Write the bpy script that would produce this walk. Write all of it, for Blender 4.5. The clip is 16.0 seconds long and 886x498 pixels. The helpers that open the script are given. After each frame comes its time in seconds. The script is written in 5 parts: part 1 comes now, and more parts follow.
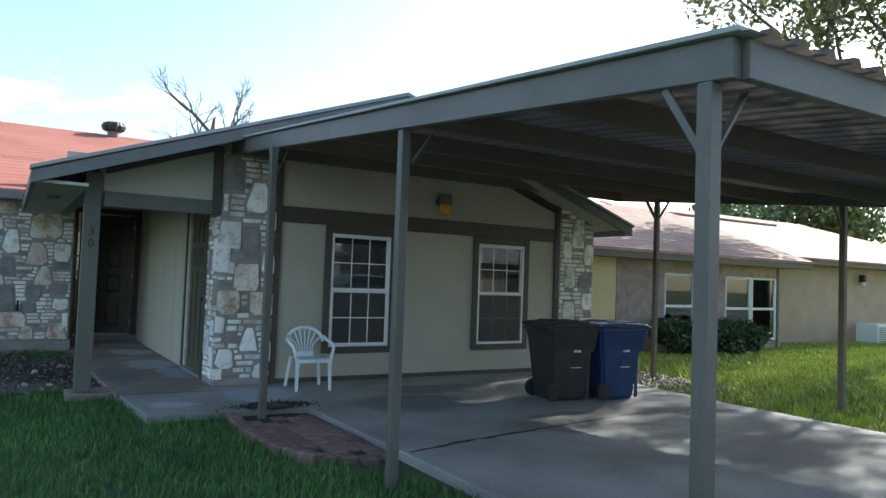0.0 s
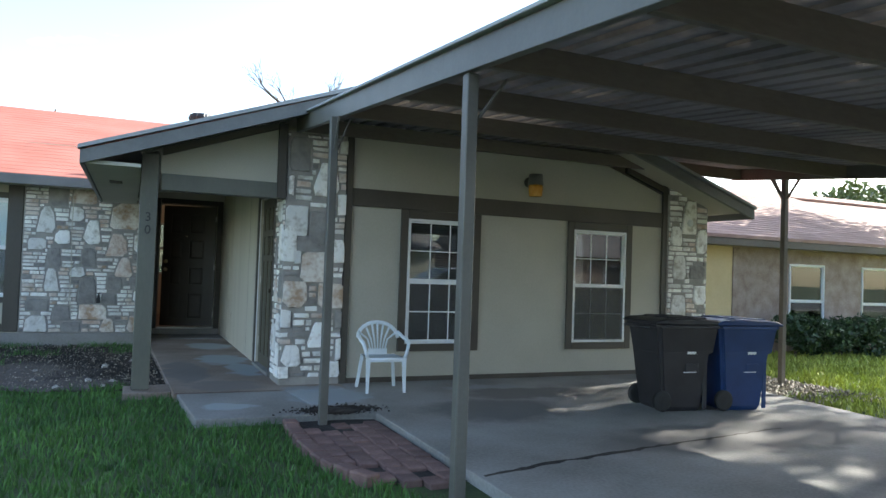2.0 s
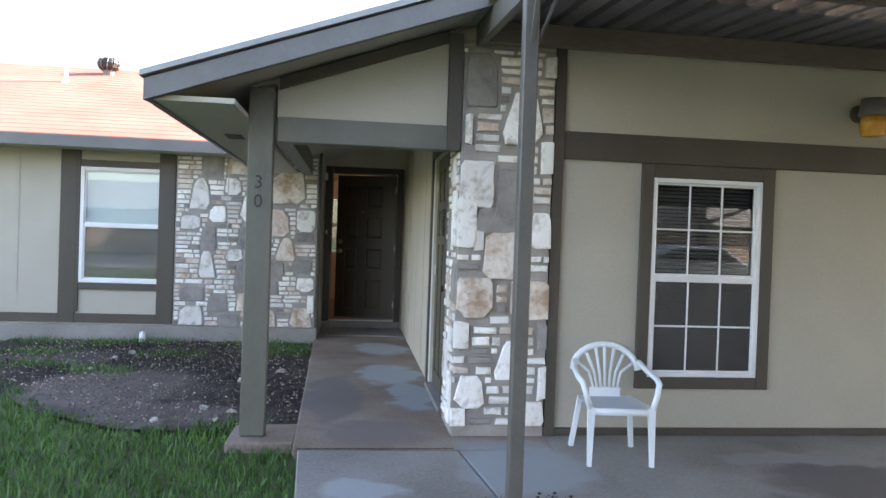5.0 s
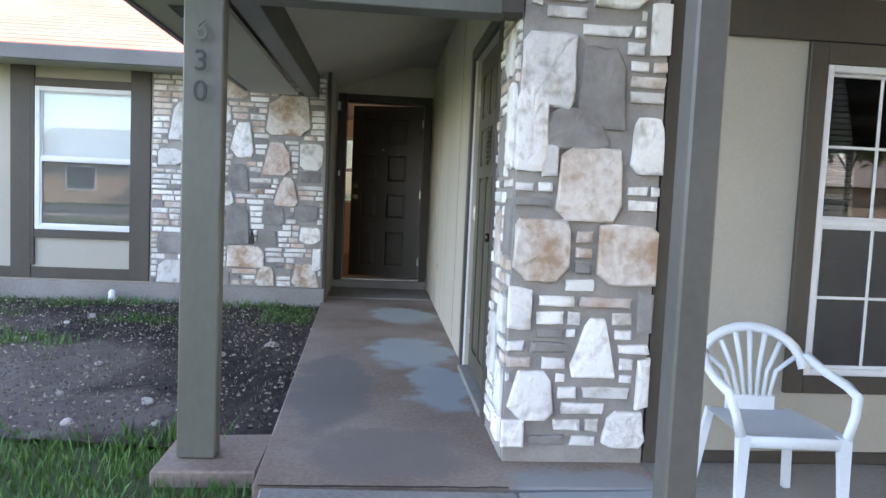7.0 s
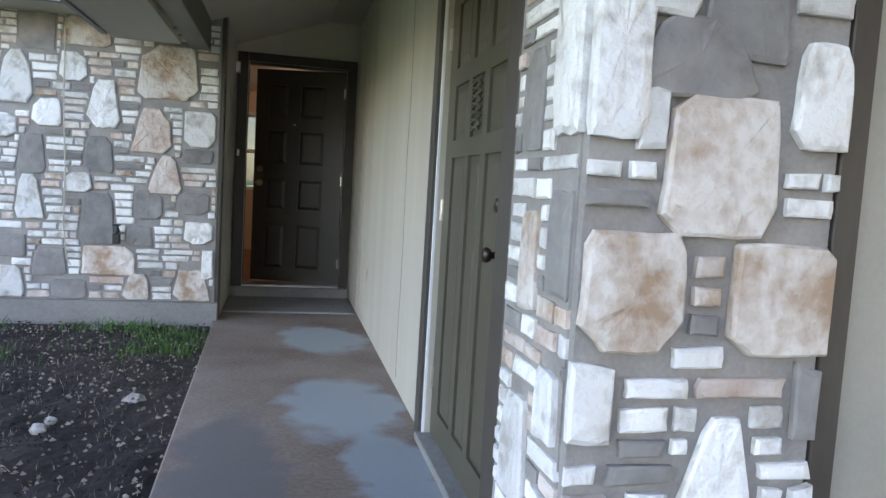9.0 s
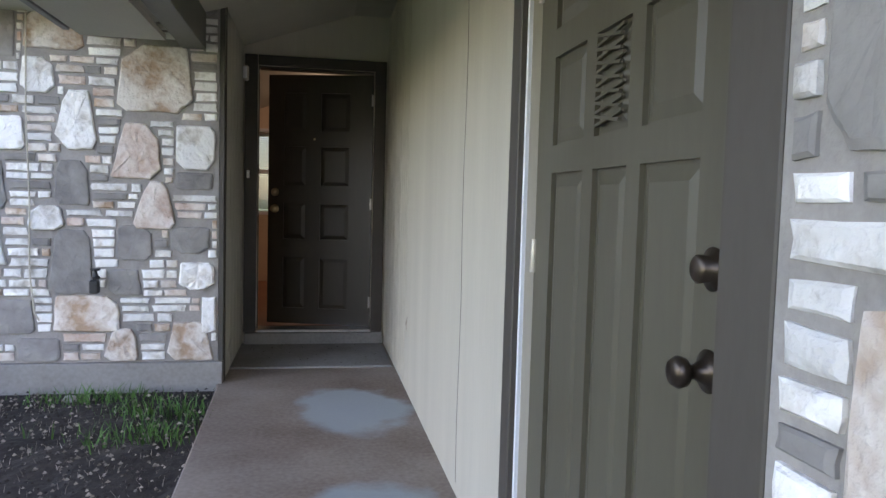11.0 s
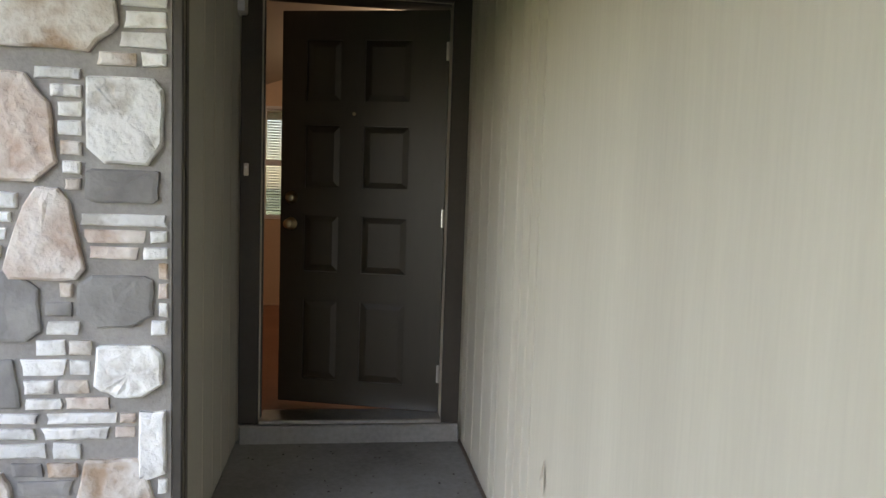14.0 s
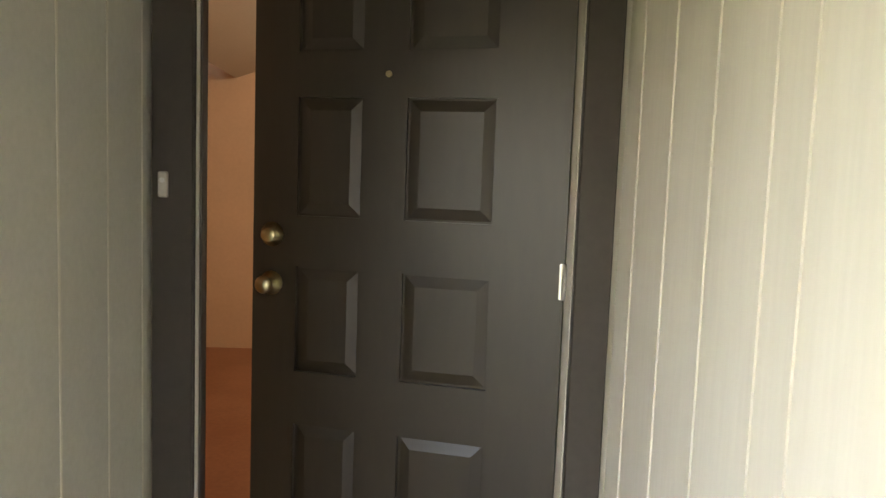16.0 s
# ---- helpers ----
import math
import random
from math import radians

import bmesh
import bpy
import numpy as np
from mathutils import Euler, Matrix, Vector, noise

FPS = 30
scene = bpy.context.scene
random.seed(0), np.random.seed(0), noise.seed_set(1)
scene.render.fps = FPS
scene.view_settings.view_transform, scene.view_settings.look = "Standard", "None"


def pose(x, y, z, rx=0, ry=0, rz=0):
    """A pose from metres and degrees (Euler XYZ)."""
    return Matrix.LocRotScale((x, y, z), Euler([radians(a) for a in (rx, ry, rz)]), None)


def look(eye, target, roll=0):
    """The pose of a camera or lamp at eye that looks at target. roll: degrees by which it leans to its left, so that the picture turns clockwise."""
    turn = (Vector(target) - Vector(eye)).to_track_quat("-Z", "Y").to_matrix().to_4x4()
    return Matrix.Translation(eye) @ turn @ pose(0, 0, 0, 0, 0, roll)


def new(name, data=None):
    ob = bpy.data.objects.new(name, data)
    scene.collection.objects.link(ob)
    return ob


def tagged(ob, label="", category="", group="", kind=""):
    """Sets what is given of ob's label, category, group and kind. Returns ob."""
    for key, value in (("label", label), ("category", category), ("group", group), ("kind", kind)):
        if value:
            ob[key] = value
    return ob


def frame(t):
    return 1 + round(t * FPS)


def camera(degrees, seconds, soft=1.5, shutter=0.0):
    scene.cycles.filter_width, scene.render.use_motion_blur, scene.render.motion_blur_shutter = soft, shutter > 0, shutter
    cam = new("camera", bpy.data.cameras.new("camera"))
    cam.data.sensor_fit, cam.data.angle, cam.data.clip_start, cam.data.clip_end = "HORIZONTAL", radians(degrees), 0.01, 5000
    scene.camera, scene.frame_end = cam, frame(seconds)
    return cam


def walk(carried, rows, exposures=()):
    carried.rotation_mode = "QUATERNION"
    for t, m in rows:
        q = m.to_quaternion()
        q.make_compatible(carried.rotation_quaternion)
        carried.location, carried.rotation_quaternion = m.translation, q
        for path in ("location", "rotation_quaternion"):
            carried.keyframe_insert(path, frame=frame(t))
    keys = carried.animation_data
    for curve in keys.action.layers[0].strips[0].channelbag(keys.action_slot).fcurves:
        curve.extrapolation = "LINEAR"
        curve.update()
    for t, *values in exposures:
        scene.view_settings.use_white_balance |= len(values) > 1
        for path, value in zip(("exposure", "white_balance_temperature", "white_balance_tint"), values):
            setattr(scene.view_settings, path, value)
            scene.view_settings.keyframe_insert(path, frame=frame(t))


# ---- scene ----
cam = camera(63.9, 16.0)
PATH = [
    (0, (-1.985, -7.905, 1.241), (-0.94, -6.202, 1.329), 2.1),
    (0.5, (-1.881, -7.798, 1.229), (-0.883, -6.065, 1.289), 2.0),
    (1, (-1.684, -7.631, 1.248), (-0.752, -5.862, 1.293), 2.1),
    (1.5, (-1.549, -7.427, 1.201), (-0.679, -5.627, 1.257), 2.0),
    (2, (-1.398, -7.153, 1.186), (-0.597, -5.322, 1.251), 2.0),
    (2.5, (-1.202, -6.776, 1.188), (-0.48, -4.912, 1.26), 2.0),
    (3, (-1.084, -6.404, 1.176), (-0.438, -4.512, 1.234), 2.1),
    (3.5, (-0.936, -5.943, 1.166), (-0.379, -4.023, 1.21), 2.2),
    (4, (-0.822, -5.463, 1.237), (-0.362, -3.516, 1.248), 2.2),
    (4.5, (-0.706, -5.034, 1.266), (-0.364, -3.063, 1.259), 2.3),
    (5, (-0.675, -4.574, 1.285), (-0.425, -2.589, 1.258), 2.0),
    (5.2, (-0.666, -4.434, 1.279), (-0.446, -2.446, 1.233), 2.1),
    (7.3, (-0.523, -2.66, 1.086), (-0.368, -0.672, 0.929), 2.1),
    (7.5, (-0.544, -2.528, 1.094), (-0.366, -0.543, 0.925), 2.6),
    (8, (-0.585, -2.162, 1.093), (-0.328, -0.187, 0.911), 3.1),
    (8.5, (-0.649, -1.831, 1.107), (-0.283, 0.126, 0.914), 3.4),
    (9, (-0.621, -1.394, 1.109), (-0.181, 0.55, 0.942), 3.4),
    (9.5, (-0.597, -0.988, 1.112), (-0.083, 0.941, 0.999), 3.2),
    (10, (-0.528, -0.68, 1.137), (-0.028, 1.254, 1.043), 2.2),
    (10.2, (-0.506, -0.477, 1.102), (-0.195, 1.497, 1.034), 2.3),
    (12.3, (-0.578, 0.405, 1.148), (-0.417, 2.391, 0.969), 2.5),
    (12.5, (-0.584, 0.575, 1.182), (-0.416, 2.559, 0.989), 2.4),
    (13, (-0.579, 1.045, 1.22), (-0.394, 3.027, 1.029), 2.5),
    (13.5, (-0.547, 1.486, 1.231), (-0.341, 3.468, 1.057), 2.1),
    (14, (-0.585, 1.962, 1.263), (-0.312, 3.937, 1.101), 1.9),
    (14.5, (-0.564, 2.397, 1.28), (-0.272, 4.369, 1.123), 2.1),
    (15, (-0.519, 2.832, 1.308), (-0.271, 4.809, 1.141), 2.2),
    (15.5, (-0.514, 3.31, 1.36), (-0.323, 5.289, 1.141), 1.8),
    (16, (-0.471, 3.762, 1.356), (-0.393, 5.752, 1.178), 2.1),
]
walk(cam, [(t, look(eye, to, lean)) for t, eye, to, lean in PATH if t not in (5.2, 7.3, 10.2, 12.3)],
     [(0, 1.35, 6150, 4), (0.5, 1.5, 6200, 6), (1, 1.85, 6300, 8), (2, 1.87, 6350, 8), (3, 1.85, 6350, 9), (3.5, 2.38, 6900, 17), (4.5, 2.7, 7150, 21), (5, 2.7, 7200, 21), (7.5, 3.02, 7000, 23), (8, 2.95, 7050, 21), (10, 2.95, 7050, 24), (12.5, 3.12, 7500, 29), (14, 3.25, 7850, 24), (15, 3.65, 8000, 21), (15.5, 4.2, 8050, 22), (16, 4.95, 8150, 24)])

# ---- sky and sun ----
SUN_TURN, SUN_HEIGHT = 72.0, 31.0  # degrees from +y towards +x, and above the horizon
world = bpy.data.worlds.new("sky")
scene.world = world
world.use_nodes = True
wn, wl = world.node_tree.nodes, world.node_tree.links
sky = wn.new("ShaderNodeTexSky")
sky.sky_type, sky.sun_disc = "NISHITA", False
sky.sun_elevation, sky.sun_rotation = radians(SUN_HEIGHT), radians(SUN_TURN)
sky.dust_density = 1.0
coord = wn.new("ShaderNodeTexCoord")
cloud = wn.new("ShaderNodeTexNoise")
cloud.inputs["Scale"].default_value, cloud.inputs["Detail"].default_value = 2.3, 7
stretch = wn.new("ShaderNodeMapping")
stretch.inputs["Scale"].default_value = (1, 1, 3.5)
wl.new(coord.outputs["Generated"], stretch.inputs["Vector"])
wl.new(stretch.outputs["Vector"], cloud.inputs["Vector"])
ramp = wn.new("ShaderNodeValToRGB")
ramp.color_ramp.elements[0].position, ramp.color_ramp.elements[1].position = 0.61, 0.84
wl.new(cloud.outputs["Fac"], ramp.inputs["Fac"])
mixer = wn.new("ShaderNodeMix")
mixer.data_type = "RGBA"
mixer.inputs[7].default_value = (16, 16, 16.4, 1)
wl.new(ramp.outputs["Color"], mixer.inputs[0])
wl.new(sky.outputs["Color"], mixer.inputs[6])
wl.new(mixer.outputs[2], wn["Background"].inputs["Color"])
wn["Background"].inputs["Strength"].default_value = 0.13

sun = new("sun", bpy.data.lights.new("sun", "SUN"))
sun.data.energy, sun.data.angle, sun.data.color = 4.6, radians(0.53), (1, 0.95, 0.86)
a, e = radians(SUN_TURN), radians(SUN_HEIGHT)
sun.matrix_world = look((20 * math.sin(a), 20 * math.cos(a), 20 * math.tan(e)), (0, 0, 0))


# ---- materials ----
def material(name, dark, light, scale=6.0, rough=0.8, bump=0.2, fine=60.0, metal=0.0, vary=0.0, stretch=(1, 1, 1), island=False, stains=(), deep=0.01, span=(0.52, 0.92)):
    """Two colours mixed by a broad and a fine noise, with relief; vary: how far single things differ in value."""
    m = bpy.data.materials.new(name)
    m.use_nodes = True
    n, l = m.node_tree.nodes, m.node_tree.links
    b = n["Principled BSDF"]
    tc, mp = n.new("ShaderNodeTexCoord"), n.new("ShaderNodeMapping")
    mp.inputs["Scale"].default_value = stretch
    l.new(tc.outputs["Object"], mp.inputs["Vector"])
    big, small = n.new("ShaderNodeTexNoise"), n.new("ShaderNodeTexNoise")
    for t, s, d in ((big, scale, 5), (small, fine, 4)):
        t.inputs["Scale"].default_value, t.inputs["Detail"].default_value = s, d
        l.new(mp.outputs["Vector"], t.inputs["Vector"])
    add = n.new("ShaderNodeMath")
    add.operation = "MULTIPLY_ADD"
    l.new(small.outputs["Fac"], add.inputs[0])
    add.inputs[1].default_value = 0.45
    l.new(big.outputs["Fac"], add.inputs[2])
    rp = n.new("ShaderNodeValToRGB")
    rp.color_ramp.elements[0].position, rp.color_ramp.elements[1].position = span
    rp.color_ramp.elements[0].color, rp.color_ramp.elements[1].color = (*dark, 1), (*light, 1)
    l.new(add.outputs[0], rp.inputs["Fac"])
    out = rp.outputs["Color"]
    if stains:
        warp, sub = n.new("ShaderNodeTexNoise"), n.new("ShaderNodeVectorMath")
        warp.inputs["Scale"].default_value, warp.inputs["Detail"].default_value = 4.0, 6
        l.new(tc.outputs["Object"], warp.inputs["Vector"])
        sub.operation = "MULTIPLY_ADD"
        sub.inputs[1].default_value, sub.inputs[2].default_value = (0.45, 0.45, 0), (-0.22, -0.22, 0)
        l.new(warp.outputs["Color"], sub.inputs[0])
        moved = n.new("ShaderNodeVectorMath")
        l.new(tc.outputs["Object"], moved.inputs[0])
        l.new(sub.outputs[0], moved.inputs[1])
        for cx, cy, rx, ry, colour in stains:
            mp2, ln, mr, mx = n.new("ShaderNodeMapping"), n.new("ShaderNodeVectorMath"), n.new("ShaderNodeMapRange"), n.new("ShaderNodeMix")
            mp2.inputs["Location"].default_value, mp2.inputs["Scale"].default_value = (-cx / rx, -cy / ry, 0), (1 / rx, 1 / ry, 0)
            ln.operation, mx.data_type = "LENGTH", "RGBA"
            l.new(moved.outputs[0], mp2.inputs["Vector"])
            l.new(mp2.outputs[0], ln.inputs[0])
            l.new(ln.outputs["Value"], mr.inputs["Value"])
            for key, v in (("From Min", 1.05), ("From Max", 0.75), ("To Min", 0.0), ("To Max", 0.8)):
                mr.inputs[key].default_value = v
            l.new(mr.outputs[0], mx.inputs[0])
            l.new(out, mx.inputs[6])
            mx.inputs[7].default_value = (*colour, 1)
            out = mx.outputs[2]
    if vary:
        hs, src, mr = n.new("ShaderNodeHueSaturation"), n.new("ShaderNodeNewGeometry" if island else "ShaderNodeObjectInfo"), n.new("ShaderNodeMapRange")
        l.new(src.outputs["Random Per Island" if island else "Random"], mr.inputs["Value"])
        mr.inputs["To Min"].default_value, mr.inputs["To Max"].default_value = 1 - vary, 1 + vary
        l.new(mr.outputs[0], hs.inputs["Value"])
        l.new(out, hs.inputs["Color"])
        out = hs.outputs["Color"]
    l.new(out, b.inputs["Base Color"])
    b.inputs["Roughness"].default_value, b.inputs["Metallic"].default_value = rough, metal
    bp = n.new("ShaderNodeBump")
    bp.inputs["Strength"].default_value, bp.inputs["Distance"].default_value = bump, deep
    l.new(add.outputs[0], bp.inputs["Height"])
    l.new(bp.outputs["Normal"], b.inputs["Normal"])
    return m


def glass_material(name, tint, mix):
    m = bpy.data.materials.new(name)
    m.use_nodes = True
    n, l = m.node_tree.nodes, m.node_tree.links
    n.remove(n["Principled BSDF"])
    g, tr, mx, fr = n.new("ShaderNodeBsdfGlossy"), n.new("ShaderNodeBsdfTransparent"), n.new("ShaderNodeMixShader"), n.new("ShaderNodeFresnel")
    g.inputs["Roughness"].default_value = 0.01
    g.inputs["Color"].default_value = (0.95, 1, 1, 1)
    tr.inputs["Color"].default_value = (*tint, 1)
    fr.inputs["IOR"].default_value = mix
    l.new(fr.outputs[0], mx.inputs[0])
    l.new(tr.outputs[0], mx.inputs[1])
    l.new(g.outputs[0], mx.inputs[2])
    l.new(mx.outputs[0], n["Material Output"].inputs["Surface"])
    return m


STUCCO = material("painted_siding", (0.47, 0.43, 0.35), (0.555, 0.512, 0.42), 4.5, 0.75, 0.12, 90, stretch=(1, 1, 0.07), span=(0.45, 0.98))
PANEL = material("painted_panel", (0.40, 0.377, 0.315), (0.465, 0.44, 0.37), 1.1, 0.75, 0.10, 70)
TRIM = material("dark_trim_paint", (0.062, 0.052, 0.042), (0.082, 0.070, 0.056), 2.2, 0.55, 0.15, 60, stretch=(1, 1, 0.3))
POSTS = material("grey_post_paint", (0.105, 0.105, 0.085), (0.135, 0.135, 0.11), 2.5, 0.5, 0.12, 50, stretch=(1, 1, 0.3))
STEEL = material("grey_steel_paint", (0.098, 0.093, 0.082), (0.132, 0.126, 0.112), 3, 0.45, 0.06, 50)
FASCIA = material("grey_fascia_paint", (0.12, 0.122, 0.118), (0.16, 0.16, 0.155), 2.5, 0.5, 0.1, 50)
DECK = material("galvanised_deck", (0.125, 0.112, 0.10), (0.21, 0.19, 0.17), 1.5, 0.65, 0.05, 20, metal=0.05)
BEAM = material("brown_beam_paint", (0.11, 0.088, 0.070), (0.165, 0.135, 0.11), 2.0, 0.6, 0.2, 45, stretch=(0.3, 1, 1))
MORTAR = material("grey_mortar", (0.28, 0.255, 0.235), (0.38, 0.355, 0.325), 7, 0.95, 0.6, 80)
STONE_W = material("white_limestone", (0.56, 0.52, 0.46), (0.86, 0.84, 0.80), 7, 0.85, 1.0, 26, vary=0.2, deep=0.03, span=(0.54, 0.72))
STONE_T = material("tan_limestone", (0.45, 0.31, 0.21), (0.78, 0.72, 0.65), 5, 0.85, 1.0, 26, vary=0.12, deep=0.03, span=(0.56, 0.84))
STONE_P = material("pink_limestone", (0.50, 0.35, 0.27), (0.74, 0.66, 0.59), 5, 0.85, 1.0, 26, vary=0.12, deep=0.03, span=(0.52, 0.86))
STONE_G = material("grey_stone", (0.215, 0.20, 0.19), (0.345, 0.325, 0.30), 5, 0.9, 0.9, 18, vary=0.14, deep=0.025)
CONCRETE = material("concrete", (0.17, 0.16, 0.145), (0.31, 0.30, 0.28), 1.1, 0.85, 0.25, 45, stains=[(3.2, -3.0, 1.6, 0.5, (0.10, 0.095, 0.09)), (1.6, -1.6, 0.7, 0.5, (0.12, 0.115, 0.11)), (2.4, -0.9, 0.8, 0.3, (0.13, 0.12, 0.11)), (0.35, -0.6, 0.42, 0.5, (0.30, 0.335, 0.35)), (-0.6, -0.95, 0.24, 0.16, (0.33, 0.36, 0.37)), (2.0, -0.5, 0.5, 0.16, (0.28, 0.29, 0.29)), (3.6, -4.6, 1.2, 0.6, (0.12, 0.115, 0.11))])
WALKWAY = material("stained_walkway", (0.175, 0.125, 0.095), (0.33, 0.27, 0.225), 1.4, 0.7, 0.25, 45, stains=[(-0.32, 3.65, 0.33, 0.48, (0.37, 0.42, 0.44)), (-0.30, 2.1, 0.32, 0.55, (0.35, 0.405, 0.43)), (-0.16, 1.25, 0.20, 0.55, (0.33, 0.38, 0.40)), (0.3, -0.3, 0.35, 0.25, (0.27, 0.29, 0.30)), (-0.8, 1.2, 0.25, 0.9, (0.16, 0.15, 0.145)), (-0.5, 0.1, 0.4, 0.3, (0.19, 0.165, 0.15))])
LANDING = material("pale_concrete", (0.19, 0.175, 0.16), (0.30, 0.285, 0.265), 1.5, 0.85, 0.25, 45)
GRASS_GROUND = material("lawn_soil", (0.03, 0.045, 0.015), (0.07, 0.10, 0.03), 2.0, 0.95, 0.8, 30)
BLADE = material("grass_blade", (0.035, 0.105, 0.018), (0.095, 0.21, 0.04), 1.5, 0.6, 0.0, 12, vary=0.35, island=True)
# brighter, yellower blade colour with the sunlight of the neighbour's lawn put in
BLADE_SUN = material("sunlit_grass_blade", (0.27, 0.33, 0.05), (0.44, 0.48, 0.10), 1.5, 0.6, 0.0, 12, vary=0.3, island=True)
SOIL = material("bare_soil", (0.007, 0.0055, 0.005), (0.062, 0.05, 0.04), 1.1, 0.95, 1.0, 30, deep=0.02, stains=[(-2.65, 1.65, 0.75, 0.85, (0.15, 0.125, 0.105)), (-2.0, 0.72, 0.6, 0.42, (0.14, 0.115, 0.10)), (-3.5, 3.0, 0.5, 0.4, (0.09, 0.075, 0.065))])
BRICK = material("red_paver", (0.135, 0.075, 0.063), (0.22, 0.135, 0.115), 5, 0.85, 0.5, 60, vary=0.2)
SHINGLE = material("red_shingle", (0.32, 0.105, 0.072), (0.42, 0.155, 0.115), 1.2, 0.9, 0.5, 60)
SHINGLE_N = material("brown_shingle", (0.31, 0.185, 0.145), (0.43, 0.27, 0.22), 3, 0.9, 0.4, 50)
PALE_METAL = material("pale_metal_edge", (0.26, 0.275, 0.28), (0.34, 0.35, 0.355), 4, 0.5, 0.05, 40)
# pale blue: the sky's reflection in window 3 as a colour; also a casing
PALE_BLUE = material("pale_blue_finish", (0.66, 0.75, 0.77), (0.74, 0.82, 0.83), 1, 0.8, 0.02, 40)
VINYL = material("white_vinyl", (0.74, 0.75, 0.76), (0.82, 0.83, 0.84), 5, 0.35, 0.02, 40)
PLASTIC = material("white_plastic", (0.70, 0.76, 0.80), (0.80, 0.85, 0.88), 5, 0.35, 0.03, 60)
BLACK_BIN = material("black_bin_plastic", (0.018, 0.017, 0.020), (0.030, 0.028, 0.032), 4, 0.45, 0.15, 90)
BLUE_BIN = material("blue_bin_plastic", (0.008, 0.030, 0.105), (0.014, 0.046, 0.15), 4, 0.4, 0.15, 90)
RUBBER = material("black_rubber", (0.012, 0.012, 0.012), (0.025, 0.025, 0.025), 8, 0.7, 0.2, 60)
DOOR = material("dark_door_paint", (0.026, 0.018, 0.010), (0.037, 0.026, 0.015), 3, 0.42, 0.08, 40, stretch=(1, 1, 0.2))
OLIVE = material("olive_door_paint", (0.085, 0.075, 0.05), (0.105, 0.095, 0.065), 3, 0.42, 0.08, 40, stretch=(1, 1, 0.2))
JAMB = material("dark_jamb_paint", (0.036, 0.028, 0.021), (0.05, 0.04, 0.031), 3, 0.45, 0.1, 40)
BRASS = material("aged_brass", (0.42, 0.33, 0.18), (0.62, 0.52, 0.33), 12, 0.3, 0.05, 60, metal=1)
NICKEL = material("worn_nickel", (0.55, 0.53, 0.5), (0.7, 0.68, 0.64), 12, 0.3, 0.05, 60, metal=1)
BLACK = material("black_paint", (0.015, 0.015, 0.015), (0.03, 0.03, 0.03), 8, 0.5, 0.1, 60)
AMBER = material("amber_glass", (0.65, 0.28, 0.03), (0.85, 0.45, 0.10), 8, 0.15, 0.1, 30)
INTERIOR = material("interior_paint", (0.64, 0.50, 0.36), (0.72, 0.57, 0.42), 2, 0.7, 0.05, 40)
INTERIOR_FLOOR = material("interior_floor", (0.20, 0.08, 0.04), (0.30, 0.14, 0.08), 2, 0.4, 0.05, 40)
# shade of unlit rooms put into a near-black colour
UNLIT_ROOM = material("unlit_room_tone", (0.05, 0.05, 0.05), (0.08, 0.08, 0.08), 2, 0.9, 0.05, 40)
BLIND = material("white_blind", (0.55, 0.56, 0.56), (0.68, 0.70, 0.70), 5, 0.6, 0.05, 40)
BARK = material("bark", (0.07, 0.055, 0.045), (0.16, 0.13, 0.11), 6, 0.95, 1.0, 30, stretch=(1, 1, 0.3))
LEAF = material("tree_leaf", (0.09, 0.12, 0.03), (0.22, 0.25, 0.09), 3, 0.5, 0.0, 12, vary=0.5, island=True)
BUSH = material("bush_leaf", (0.02, 0.045, 0.015), (0.05, 0.09, 0.03), 3, 0.5, 0.0, 12, vary=0.5, island=True)
ASPHALT = material("asphalt", (0.04, 0.04, 0.042), (0.07, 0.07, 0.07), 2, 0.9, 0.4, 60)
YELLOW = material("yellow_siding", (0.55, 0.42, 0.22), (0.66, 0.52, 0.30), 2, 0.7, 0.1, 40)
NB_BRICK = material("weathered_brick", (0.28, 0.20, 0.165), (0.46, 0.37, 0.32), 5, 0.9, 0.4, 40, vary=0.2)
NB_TAN = material("tan_siding", (0.38, 0.29, 0.205), (0.45, 0.355, 0.26), 2, 0.75, 0.1, 40)
ROOF_GREY = material("weathered_roof", (0.17, 0.15, 0.14), (0.27, 0.245, 0.23), 3, 0.9, 0.4, 50)
BRONZE = material("dark_bronze", (0.06, 0.045, 0.035), (0.11, 0.085, 0.065), 12, 0.35, 0.05, 60, metal=0.8)
CLEAR = glass_material("clear_window_glass", (0.92, 0.94, 0.94), 1.6)
GLASS = glass_material("window_glass", (0.55, 0.58, 0.58), 1.75)


def screen_material(name, tone, cover):
    m = bpy.data.materials.new(name)
    m.use_nodes = True
    n, l = m.node_tree.nodes, m.node_tree.links
    tr, mx = n.new("ShaderNodeBsdfTransparent"), n.new("ShaderNodeMixShader")
    n["Principled BSDF"].inputs["Base Color"].default_value = (tone, tone, tone, 1)
    mx.inputs[0].default_value = cover
    l.new(tr.outputs[0], mx.inputs[1])
    l.new(n["Principled BSDF"].outputs[0], mx.inputs[2])
    l.new(mx.outputs[0], n["Material Output"].inputs["Surface"])
    return m


SCREEN = screen_material("insect_screen", 0.08, 0.5)


# ---- builders ----
def mesh_of(name, bm, mat, smooth=False):
    me = bpy.data.meshes.new(name)
    bm.normal_update()
    bm.to_mesh(me)
    bm.free()
    for m in (mat if isinstance(mat, (list, tuple)) else [mat]):
        me.materials.append(m)
    if smooth:
        me.polygons.foreach_set("use_smooth", [True] * len(me.polygons))
    return me


